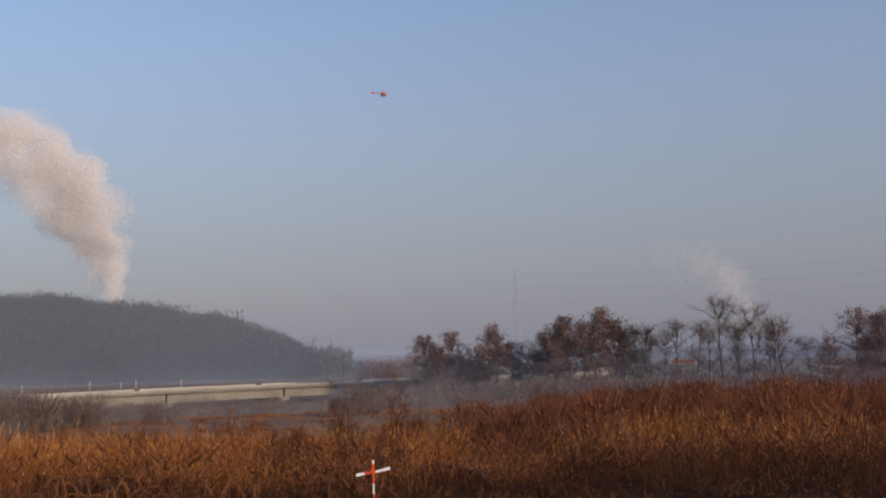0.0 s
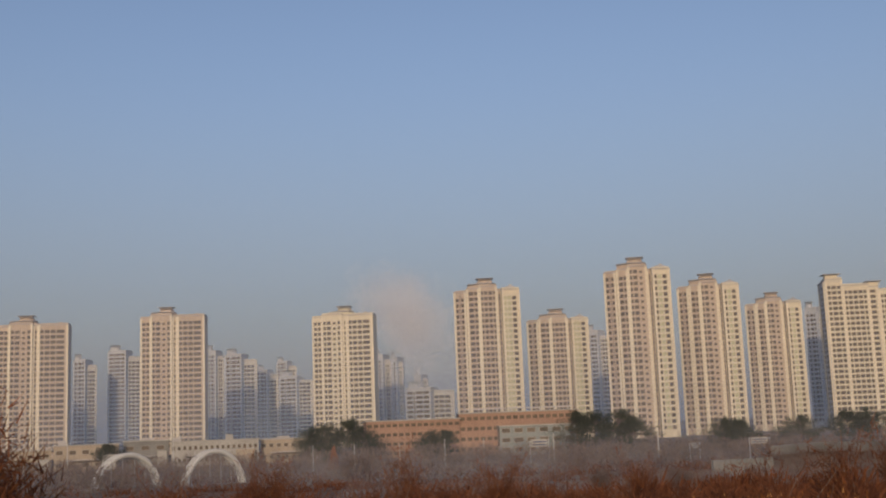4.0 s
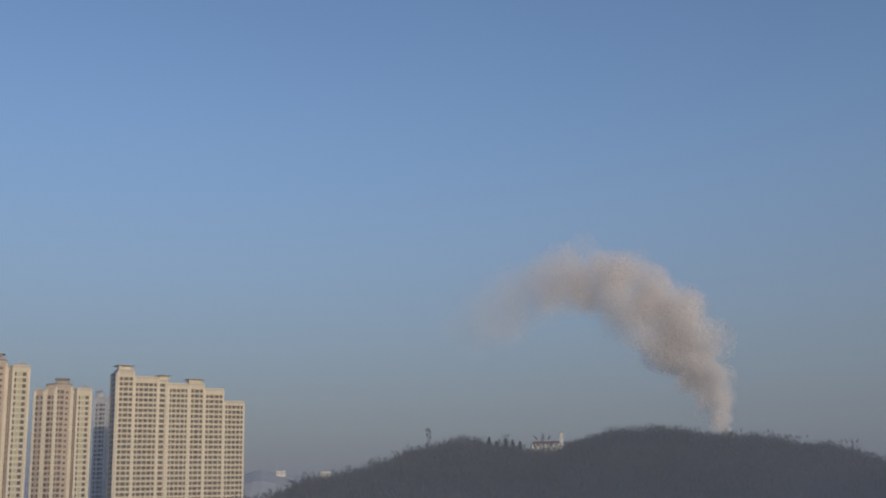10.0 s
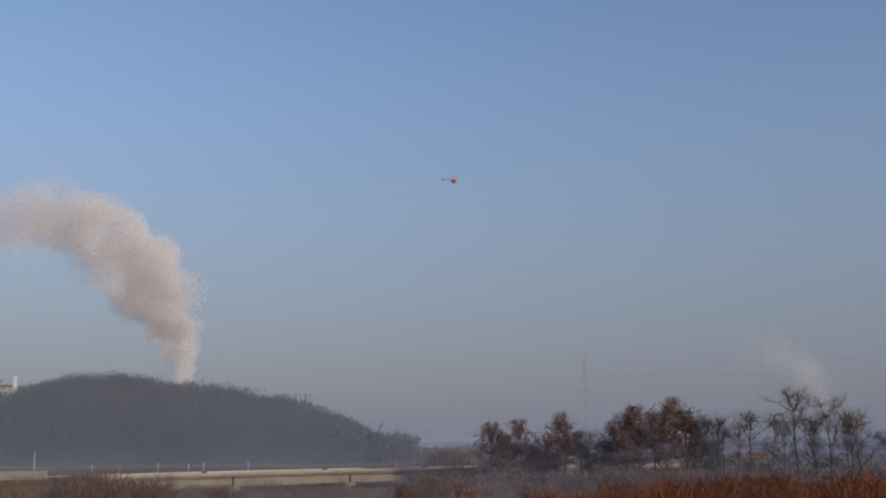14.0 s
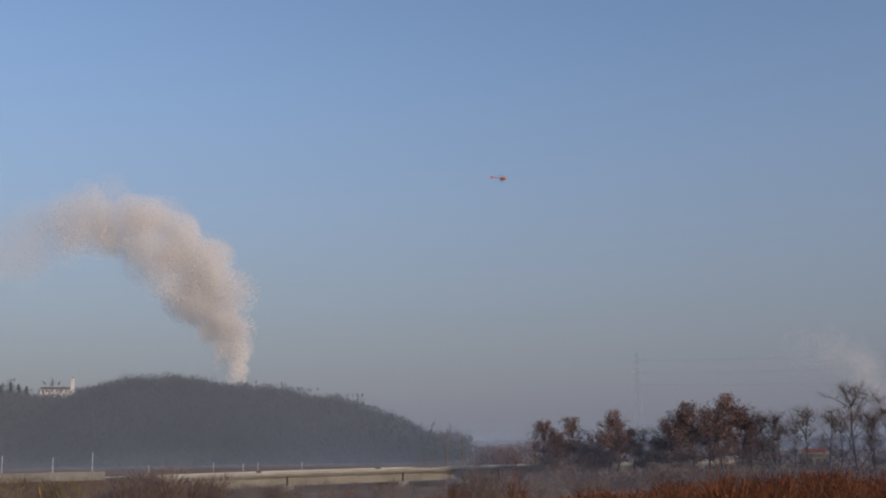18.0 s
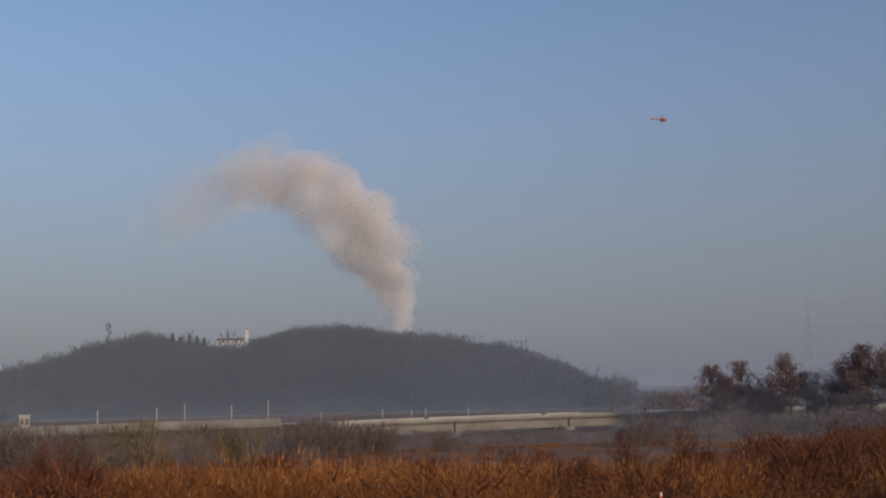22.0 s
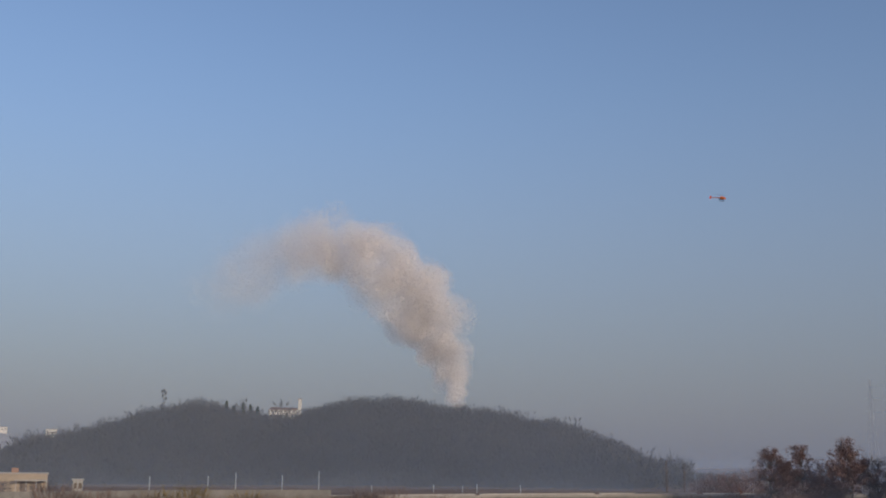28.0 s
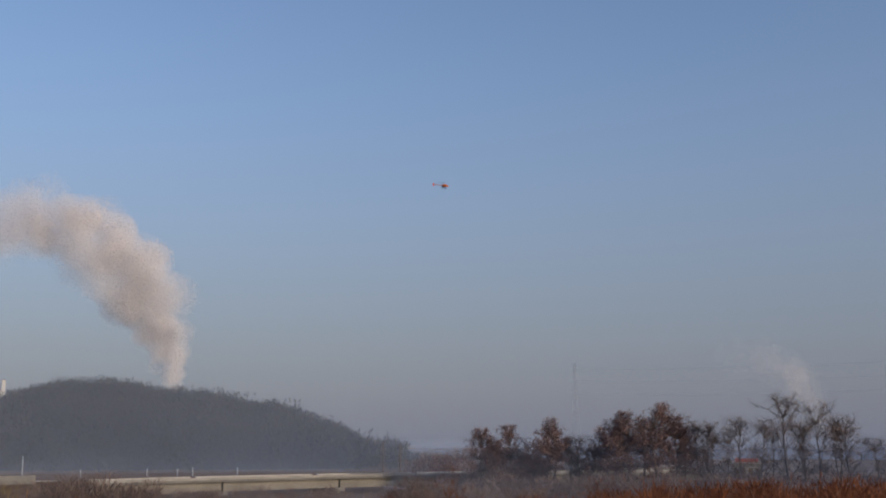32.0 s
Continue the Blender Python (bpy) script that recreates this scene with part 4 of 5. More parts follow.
# the bare row and the last clump
for i, (az, el, leafy, d, wide) in enumerate(((16.2, 0.9, 0, 194, 0.55), (16.8, 1.4, 0, 186, 0.6), (17.7, 1.2, 0, 190, 0.55), (18.3, 0.9, 0, 196, 0.6), (19.0, 2.45, 0, 182, 0.62), (19.8, 1.2, 0, 194, 0.6), (20.5, 2.15, 0, 182, 0.6), (21.2, 1.0, 0, 194, 0.6), (21.9, 1.45, 0, 186, 0.55), (23.0, 0.4, 0, 188, 0.65), (23.9, 0.2, 1, 196, 0.8), (25.0, 1.5, 1, 176, 0.75), (26.0, 1.2, 1, 184, 0.8), (26.7, 1.5, 1, 178, 0.8), (27.9, 1.3, 1, 180, 0.8), (29.2, 1.2, 1, 182, 0.8))):
    tree(az, d, el, 117 + i, bool(leafy), LEAFY if leafy else BARE, wide=wide)

# dark pines and bare street trees before the towers
PINE = "dark green pine in front of the apartment towers"
for i, (az, el, d, wide) in enumerate(((-64.4, 0.25, 330, 1.3), (-63.5, 0.4, 330, 1.4), (-62.6, 0.5, 330, 1.4), (-61.8, 0.2, 330, 1.2), (-58.6, -0.1, 330, 1.5), (-57.9, -0.15, 330, 1.3), (-51.6, 0.5, 300, 1.2), (-50.6, 0.45, 300, 1.2), (-49.5, 0.5, 300, 1.3), (-48.6, 0.1, 300, 1.3), (-44.6, -0.05, 280, 1.3), (-43.8, -0.2, 280, 1.3), (-41.1, -0.05, 290, 1.6), (-38.9, 0.0, 300, 1.5), (-37.9, 0.15, 300, 1.4), (-73.9, -0.2, 350, 1.3))):
    tree(az, d, el, 300 + i, True, PINE, base=0.0, wide=wide, leaf=M_PINE, name="pine_tree")



def rust_conifer(az, d, top_el, seed):
    rng = np.random.default_rng(seed)
    h = height(top_el, d)
    t = thing("conifer", at(az, d), 0, "rust-orange cone-shaped conifer in winter colour", "tree")
    part("trunk", Solid().tube([(0, 0, -0.2), (0, 0, h * 0.95)], [0.16, 0.03], 7), M_BARK, t)
    n = 900
    u, a = 0.12 + 0.88 * rng.random(n) ** 1.3, rng.uniform(0, 2 * np.pi, n)
    rr = 0.3 * h * (1.03 - u) * np.sqrt(rng.random(n))
    tips = [(Vector((float(q * math.cos(w)), float(q * math.sin(w)), float(v * h))), Vector((math.cos(w), math.sin(w), 0.2)), 1.0) for q, w, v in zip(rr, a, u)]
    vv, ff = spray(rng, tips, 6, 0.3, 0.05, 0.1)
    ob = new("foliage", fast_mesh("foliage", vv, ff, M_RUST))
    ob.parent = t


rust_conifer(-63.3, 250, -0.7, 350)

# ---- scrub and reeds ----


def scatter(rng, n, az0, az1, r0, r1):
    az = np.radians(rng.uniform(az0, az1, n))
    r = rng.uniform(r0, r1, n)
    x, y = r * np.sin(az), r * np.cos(az)
    return np.stack([x, y, ground_z(x, y) - 0.03], 1), r, np.degrees(az)


def reeds(name, n, az0, az1, r0, r1, tall, material, seed, label, thick=0.0055):
    """Tussocks of bent stalks with arching leaves and a seed head."""
    rng = np.random.default_rng(seed)
    many = 26
    c, rc, _ = scatter(rng, n // many, az0, az1, r0, r1)
    room = 0.5 + 0.5 * np.sin(c[:, 0] * 0.55 + 2 * np.sin(c[:, 1] * 0.35)) * np.cos(c[:, 1] * 0.5 + 1.5 * np.sin(c[:, 0] * 0.5))
    keep = rng.random(len(c)) < 0.22 + 0.78 * room
    bare = np.degrees(np.arctan2(c[:, 0], c[:, 1]))
    mud = ((bare > -1) & (rc < 17.2)) | ((bare > 0.3) & (bare < 4.6) & (rc < 24)) | ((bare > -15) & (bare < -8.5) & (rc < 17)) | ((bare > 8) & (bare < 13) & (rc > 22) & (rc < 27))
    keep &= ~mud | (rng.random(len(c)) < (1.0 if material is M_WEED else 0.22))
    c, rc, room = c[keep], rc[keep], room[keep]
    size = np.minimum(np.exp(rng.normal(0, 0.28, len(c))) * (0.62 + 0.45 * room), 1.08)
    head = np.degrees(np.arctan2(c[:, 0], c[:, 1]))
    for a0, a1, far in ((5.5, 11.6, 31), (0.8, 3.3, 21), (12.2, 14.2, 18), (-3.2, -1.2, 37)):
        size = np.where((head > a0) & (head < a1) & (rc < far), size * 0.5, size)
    k = np.repeat(np.arange(len(c)), many)
    n = len(k)
    off = rng.normal(0, 0.22, (n, 2)) * np.maximum(1, rc[k] / 30)[:, None]
    p = c[k] + np.column_stack([off, np.zeros(n)])
    p[:, 2] = ground_z(p[:, 0], p[:, 1]) - 0.03
    r = rc[k]
    h = np.maximum(tall * size[k] * (0.35 + 0.65 * rng.random(n) ** 0.7), 0.12)
    lean = np.column_stack([off * 0.55, np.ones(n)]) + rng.normal(0, 0.10, (n, 3))
    lean[rng.random(n) < 0.12] *= np.array([1.9, 1.9, 0.8])
    bend = rng.normal(0, 0.22, (n, 3)) + np.array([0.05, 0.03, 0])
    bend[:, 2] = -0.12 * rng.random(n)
    mid = p + lean * (h * 0.6)[:, None]
    top = mid + (lean + bend * 2.2) * (h * 0.4)[:, None]
    a = rng.uniform(0, 2 * np.pi, n)
    side = np.stack([np.cos(a), np.sin(a), 0 * a], 1)
    w = (thick * np.maximum(1, r / 38))[:, None]
    tri = [np.stack([p - side * w, p + side * w, mid], 1), np.stack([mid - side * w * 0.8, mid + side * w * 0.8, top], 1)]
    for _ in range(3):
        q = rng.uniform(0.2, 1.0, n)[:, None]
        s0 = p + (mid - p) * q
        b = rng.uniform(0, 2 * np.pi, n)
        o = np.stack([0.4 * np.cos(b), 0.4 * np.sin(b), rng.uniform(0.1, 1.1, n)], 1) * (h * rng.uniform(0.1, 0.3, n))[:, None]
        tri.append(np.stack([s0 - side * w * 0.55, s0 + side * w * 0.55, s0 + o], 1))
    hd = (h * rng.uniform(0.05, 0.13, n))[:, None]
    tri.append(np.stack([top - lean * hd - side * w * 1.5, top - lean * hd + side * w * 1.5, top + lean * hd * 0.3], 1))
    v = np.concatenate(tri, 0).reshape(-1, 3)
    ob = new(name, fast_mesh(name, v, np.arange(len(v)).reshape(-1, 3), material))
    if material is M_REED:
        ob.data.materials.append(M_HEAD)
        slot = np.zeros(len(v) // 3, dtype=np.int32)
        slot[-n:] = rng.random(n) < 0.38
        ob.data.polygons.foreach_set("material_index", slot)
    return tagged(ob, label, "reeds", kind="stuff")


reeds("dry_reeds", 76000, -24, 12, 15.5, 70, 1.12, M_REED, 21, "tawny dry reeds standing on the river bank")
reeds("dry_reeds", 36000, 5, 30, 18, 46, 1.05, M_REED, 22, "tawny dry reeds standing on the river bank")
reeds("dry_reeds", 18000, 4, 36, 28, 72, 1.3, M_BRUSH, 27, "dark russet dry weeds among the reeds")
reeds("dry_reeds", 9000, 9, 36, 14, 24, 0.8, M_WEED, 44, "dark brown dead weeds at the edge of the mud")
reeds("dry_reeds", 14000, -50, -22, 15, 60, 0.6, M_REED, 30, "tawny dry grass between the thickets", 0.008)
reeds("dry_reeds", 17000, 6, 36, 40, 120, 1.9, M_BRUSH, 23, "dark reddish dry reeds on the rise below the trees", 0.017)
reeds("dry_reeds", 36000, -95, -22, 15, 75, 0.62, M_BRUSH, 24, "russet dry weeds on the river bank", 0.011)
reeds("dry_reeds", 16000, -60, 10, 62, 150, 0.36, M_REED, 25, "pale dry grass across the river plain", 0.014)
reeds("dry_reeds", 9000, -13, 9, 98, 146, 0.4, M_REED, 47, "pale tan meadow grass before the bridge", 0.013)
reeds("dry_reeds", 16000, -95, -42, 70, 230, 1.45, M_BRUSH, 26, "brown scrub across the river plain", 0.024)
reeds("dry_grass", 12000, -95, -15, 10.5, 18, 0.45, M_BRUSH, 28, "short russet dead weeds at the edge of the bank")
reeds("dry_grass", 4000, -15, 2, 10.5, 18, 0.45, M_WEED, 48, "short dark dead weeds at the edge of the bank")
reeds("dry_grass", 9000, 0, 34, 12.5, 19, 0.35, M_WEED, 29, "sparse short dead weeds on dark mud")


def scrub(name, n, az0, az1, r0, r1, s0, s1, material, seed, per, label, slim=0.6):
    rng = np.random.default_rng(seed)
    p, r, az = scatter(rng, n, az0, az1, r0, r1)
    return woods(name, p, rng.uniform(s0, s1, n), rng, material, per, slim, label, category="scrub", fat=1.8 if r0 > 150 else 1.5)


scrub("dry_grass", 2500, -95, -15, 8.5, 20, 0.10, 0.32, M_REED, 49, 14, "short tangled tawny grass on the muddy bank", 1.4)
scrub("dry_grass", 1900, -15, 36, 8.5, 20, 0.10, 0.3, M_BRUSH, 39, 12, "short tangled dry grass on the muddy bank", 1.4)
scrub("dry_grass", 1300, -60, 30, 15, 45, 0.4, 0.9, M_BRUSH, 40, 60, "tangled dark dead weeds among the reeds", 0.9)
scrub("scrub", 400, -50, -29, 190, 470, 1.5, 3.2, M_WOOD, 41, 80, "grey-brown leafless scrub on the plain before the hill")
scrub("scrub", 170, -60, -22, 22, 60, 0.6, 1.35, M_BRUSH, 31, 220, "tangled russet scrub in the weeds")
scrub("scrub", 80, -22, 12, 24, 80, 0.7, 1.5, M_BRUSH, 32, 200, "tangled russet scrub in the weeds")
scrub("scrub", 150, 6, 34, 26, 110, 1.0, 2.0, M_BRUSH, 33, 200, "tangled russet scrub in the weeds")
scrub("scrub", 480, -48, -9, 60, 106, 0.4, 1.15, M_BRUSH, 46, 80, "low russet scrub on the misty river plain", 0.8)
scrub("scrub", 420, -58, -6, 95, 142, 0.5, 1.2, M_SCRUB, 34, 90, "grey-brown leafless scrub below the flood wall")
scrub("scrub", 110, -48, -41.5, 116, 133, 0.9, 1.9, M_SCRUB, 50, 90, "grey-brown scrub before the low flood wall")
scrub("scrub", 150, -16.8, -11, 122, 138, 1.4, 2.6, M_SCRUB, 43, 100, "grey-brown leafless scrub at the bridge end")
scrub("scrub", 300, -12, 8, 148, 172, 0.8, 2.0, M_SCRUB, 42, 100, "grey-brown leafless scrub before the bridge")
scrub("scrub", 540, 2.5, 36, 168, 212, 1.5, 3.6, M_SCRUB, 35, 140, "grey-brown leafless undergrowth under the trees")
scrub("scrub", 900, -95, -36, 170, 335, 1.8, 4.5, M_SCRUB, 36, 100, "grey-brown leafless trees before the buildings")
scrub("far_woods", 2200, -37, 3.5, 385, 612, 3.2, 6.0, M_WOOD, 37, 44, "distant grey band of leafless trees")
scrub("far_woods", 500, -100, -40, 900, 1000, 6, 12, M_WOOD, 38, 40, "distant grey band of leafless trees")


def shrub(az, d, h, seed, label, name="shrub", stems=5, material=None):
    """A bare bush: several thin forked stems from one root."""
    rng = np.random.default_rng(seed)
    place = at(az, d)
    place.z = float(ground_z(place.x, place.y)) - 0.05
    t = thing(name, place, 0, label, "shrub", "bare shrubs on the bank")
    tips = []
    for k in range(stems):
        s = Solid()
        a = rng.uniform(0, 2 * math.pi)
        lean = Vector((math.cos(a) * rng.uniform(0.1, 0.5), math.sin(a) * rng.uniform(0.1, 0.5), 1)).normalized()
        grow(rng, s, tips, Vector((rng.normal(0, 0.06), rng.normal(0, 0.06), 0)), lean, h * rng.uniform(0.5, 0.75), h * 0.009 + 0.004, 0, 2)
        part("stem", s, material or M_TWIG, t)
    v, f = spray(rng, tips, 4, 0.16 * h, 0.009, 0.04 * h)
    ob = tagged(new("twig_spray", fast_mesh("twig_spray", v, f, M_BRUSH)), kind="stuff")
    ob.parent = t
    return t


for i, (az, d, h) in enumerate(((-86.5, 9.5, 1.5), (-84.0, 11.5, 1.5), (-79.5, 11, 1.75), (-78.6, 12.5, 1.5), (-88, 13, 1.8), (-48.5, 30, 2.0), (-43.2, 26, 2.0), (-39.8, 24, 2.2), (-36.4, 26, 2.5), (-33.6, 27, 2.4), (-29.9, 26, 2.2), (-27.3, 30, 2.2), (-25.6, 33, 2.0), (-5.0, 45, 2.0), (0.6, 48, 2.0), (3.4, 40, 2.3), (12.8, 55, 2.2), (10.6, 50, 2.3), (-55, 30, 1.7), (-60, 33, 1.9), (-66, 30, 1.6), (-71, 28, 1.6))):
    shrub(az, d, h * (0.74 if -50 < az < -20 else 1.0), 400 + i, "bare brown shrub with thin forked stems among weeds", stems=4 + i % 3, material=M_CANE)

# tangled dark mounds standing out of the reeds
def mound(az, d, wide, tall, seed, material=M_BRUSH):
    """A thicket of arching, interwoven canes and twigs."""
    rng = np.random.default_rng(seed)
    place = at(az, d)
    place.z = float(ground_z(place.x, place.y)) - 0.05
    t = thing("thicket", place, -az, "dark tangled russet thicket of bare twigs", "shrub", "thickets among the reeds")
    n = int(1200 + 1300 * wide)
    u = rng.uniform(-1, 1, n)
    base = np.column_stack([u * wide, rng.uniform(-0.5, 0.5, n) * wide * 0.6, np.zeros(n)])
    crest = tall * np.sqrt(np.clip(1 - u * u, 0.05, 1)) * (0.7 + 0.3 * np.sin(u * 6 + seed))
    base[:, 2] = crest * rng.random(n) ** 0.6 * 0.9
    out = rng.normal(0, 0.6, (n, 3)) + np.array([0, 0, 0.35])
    tip = base + out * (0.35 * tall * rng.uniform(0.4, 1.2, n))[:, None]
    sd = np.cross(out, rng.normal(0, 1, (n, 3)))
    sd /= np.linalg.norm(sd, axis=1)[:, None]
    w = 0.0045 * max(1.0, d / 20) * rng.uniform(0.6, 1.8, n)[:, None]
    v = np.stack([base - sd * w, base + sd * w, tip], 1).reshape(-1, 3)
    ob = new("twig_mass", fast_mesh("twig_mass", v, np.arange(3 * n).reshape(-1, 3), material))
    ob.parent = t
    tagged(ob, kind="stuff")
    for k in range(7):
        x = float(rng.uniform(-0.8, 0.8)) * wide
        e = Vector((x + rng.normal(0, 0.4), rng.normal(0, 0.3), tall * rng.uniform(0.8, 1.35)))
        part("stem", Solid().tube([(x, 0, 0), tuple(Vector((x, 0, 0)).lerp(e, 0.5) + Vector((0.1 * rng.normal(), 0, 0.1))), tuple(e)], [0.014, 0.010, 0.004], 5), M_TWIG, t)
    return t


for i, (az, d, wide, tall) in enumerate(((-47.0, 27, 1.2, 0.9), (-44.8, 24, 1.4, 0.8), (-42.0, 25, 1.3, 1.0), (-39.2, 23, 1.5, 1.0), (-37.2, 25, 1.6, 1.25), (-35.2, 24, 1.5, 1.2), (-33.2, 27, 1.2, 0.9), (-31.2, 25, 1.3, 1.1), (-29.2, 24, 1.5, 1.2), (-27.4, 26, 1.2, 1.0), (-25.2, 30, 1.1, 1.1), (-23.0, 36, 1.2, 0.9), (-20.2, 30, 1.0, 0.8), (-9.0, 40, 0.7, 1.0), (-2.2, 38, 0.9, 1.1), (2.0, 22, 0.9, 0.8), (7.2, 32, 1.5, 1.3))):
    mound(az, d, wide * (1.15 if -50 < az < -22 else 1.0), tall * (1.0 if -50 < az < -22 else 1.3), 500 + i)
for i, (az, d, wide, tall) in enumerate(((9.0, 31, 1.5, 1.2), (10.6, 36, 1.3, 1.2), (13.4, 44, 1.4, 1.5), (16.0, 40, 1.2, 1.1), (19.5, 34, 1.2, 1.1), (23.2, 30, 1.3, 1.0), (26.2, 36, 1.4, 1.3), (13.0, 19, 0.8, 0.7), (20.6, 20, 1.0, 0.8), (-52.0, 28, 1.4, 0.9), (-56.5, 30, 1.4, 1.0), (-62.0, 27, 1.3, 0.9), (-67.5, 30, 1.5, 1.0), (-73.0, 26, 1.4, 0.9), (-14.8, 46, 1.0, 0.9), (-6.0, 52, 1.1, 1.0), (3.6, 50, 1.2, 1.2))):
    mound(az, d, wide * (1.15 if -50 < az < -22 else 1.0), tall * (1.0 if -50 < az < -22 else 1.3), 517 + i)


for i, (az, d, wide, tall) in enumerate(((3.6, 20, 0.9, 0.5), (0.4, 22, 0.8, 0.5), (5.8, 18, 0.9, 0.4), (-1.6, 25, 1.0, 0.6), (9.5, 24, 1.0, 0.6), (-9.5, 17, 0.9, 0.45), (-12.0, 18, 1.0, 0.5), (14.5, 22, 1.1, 0.5))):
    mound(az, d, wide, tall, 570 + i, M_WEED)


def bramble(az, d, seed):
    """Fallen canes that arch over one another."""
    rng = np.random.default_rng(seed)
    place = at(az, d)
    place.z = float(ground_z(place.x, place.y))
    t = thing("bramble", place, -az, "tangled pale arching dry canes at the bank's edge", "bramble", "brambles at the bank's edge")
    for k in range(9):
        x, y = rng.normal(0, 0.35), rng.normal(0, 0.25)
        a, ln, up = rng.uniform(0, 2 * math.pi), rng.uniform(0.4, 0.9), rng.uniform(0.2, 0.5)
        pts = [(x + math.cos(a) * ln * q, y + math.sin(a) * ln * q, -0.03 + up * math.sin(min(q * 1.12, 1.0) * math.pi) ** 0.8) for q in (0, 0.15, 0.35, 0.55, 0.75, 0.9)]
        part("cane", Solid().tube(pts, [0.011, 0.010, 0.009, 0.008, 0.006, 0.004], 5), M_CANE, t)
    return t


for i, (az, d) in enumerate(((-13.0, 14.5), (-11.4, 14.2), (-9.9, 14.8), (-5.6, 15.0), (0.2, 15.5))):
    bramble(az, d, 560 + i)


def willow(az, d, top_el, seed, material, label):
    """A leafless riverside bush: stems under a haze of upright twigs."""
    rng = np.random.default_rng(seed)
    place = at(az, d)
    place.z = float(ground_z(place.x, place.y)) - 0.1
    h = height(top_el, d) - place.z
    t = thing("willow", place, 0, label, "willow", "willows below the flood wall")
    for k in range(5):
        e = Vector((rng.normal(0, 0.22), rng.normal(0, 0.22), rng.uniform(0.7, 0.95))) * h
        part("stem", Solid().tube([(0, 0, 0), tuple(e * 0.5 + Vector((0.05 * rng.normal(), 0, 0.05 * h))), tuple(e)], [0.05, 0.035, 0.012], 5), M_BARK, t)
    spots = np.column_stack([rng.normal(0, 0.32 * h, 7), rng.normal(0, 0.3 * h, 7), np.zeros(7)])
    ob = woods("crown", spots, h * np.concatenate([[1.0], rng.uniform(0.45, 0.95, 6)]), rng, material, 330, 0.55, fat=0.45 if material is M_OAKLEAF else 0.85, category="", kind="")
    ob.parent = t
    return t


for i, (az, d, el, green) in enumerate(((-35.4, 86, -1.75, 1), (-32.2, 88, -1.8, 1), (-28.6, 98, -1.1, 0), (-26.3, 96, -1.3, 0), (-22.8, 100, -1.15, 1), (-18.8, 106, -1.35, 1), (-15.3, 110, -1.25, 0), (-13.9, 112, -1.2, 0), (-11.6, 116, -1.5, 0), (-8.2, 118, -2.0, 0), (0.2, 130, -1.6, 0), (1.8, 134, -1.35, 0), (1.9, 232, -0.45, 2), (2.8, 230, -0.25, 2), (3.7, 228, -0.1, 2), (-38.8, 84, -2.3, 0), (-42.5, 84, -2.4, 0), (-46.5, 90, -2.2, 0), (-50.5, 95, -2.1, 0))):
    willow(az, d, el, 600 + i, (M_SCRUB, M_WILLOW, M_OAKLEAF)[green], "leafless yellow-green willow bush on the river plain" if green == 1 else "leafless grey-brown willow bush on the river plain")

# ---- twin arch bridge ----


def arch(az, d, width, rise, base):
    t = thing("arch", at(az, d, base), -az + 28, "white steel arch of a small bridge", "bridge arch", "bridge arches")
    for y in (0.0, 1.5):
        pts = [(width / 2 * math.cos(u), y, rise * math.sin(u) ** 1.15) for u in np.linspace(math.pi, 0, 19)]
        part("rib", Solid().tube(pts, [0.42 if y == 0 else 0.32] * 19, 8), M_ARCH, t)
    for u in np.linspace(0.6, math.pi - 0.6, 6):
        x, z = width / 2 * math.cos(u), rise * math.sin(u)
        part("brace", Solid().tube([(x, 0, z), (x, 1.5, z)], [0.14, 0.14], 6), M_CONCL, t)
        part("hanger", Solid().tube([(x, 0, 0.2), (x, 0, z)], [0.04, 0.04], 5), M_STEEL, t)
    part("deck", Solid().box(-width / 2 - 1, -0.4, -0.4, width / 2 + 1, 3.9, 0.1), M_CONC, t)
    part("pier", Solid().box(-width / 2 - 0.6, 0.2, -3, -width / 2 + 0.6, 3.2, -0.4), M_CONC, t)
    part("pier", Solid().box(width / 2 - 0.6, 0.2, -3, width / 2 + 0.6, 3.2, -0.4), M_CONC, t)


arch(-72.95, 200, 11.2, 5.3, 0.45)
arch(-68.95, 200, 10.6, 5.6, 0.2)

# ---- poles, mast, chapel and houses on the hill ----


def pole(name, az, d, top_el, r, label, arm=0.0, base=0.0, material=None, cat="pole"):
    t = thing(name, at(az, d, base), -az, label, cat, "poles along the road")
    h = height(top_el, d) - base
    part("shaft", Solid().tube([(0, 0, -0.2), (0, 0, h)], [r, r * 0.6], 8), material or M_STEEL, t)
    if arm:
        part("arm", Solid().tube([(0, 0, h - 0.1), (arm, 0, h + 0.15)], [r * 0.5, r * 0.4], 6), material or M_STEEL, t)
        part("lamp", Solid().box(arm - 0.1, -0.12, h + 0.08, arm + 0.7, 0.12, h + 0.22), material or M_STEEL, t)
    return t


for az, el in ((-24.9, -0.75), (-22.2, -0.7), (-20.9, -0.55), (-18.7, -0.65), (-16.95, -0.45), (-14.4, -1.05), (-11.4, -1.0), (-10.0, -1.05), (-9.3, -0.98), (-7.2, -1.0)):
    pole("street_lamp", az, 330, el, 0.16, "slim pale street lamp beside the levee road", 0.0)
for az, el in ((-0.23, 0.25), (0.6, 0.1)):
    pole("utility_pole", az, 260, el, 0.2, "dark utility pole beside the bridge", material=M_BARK)
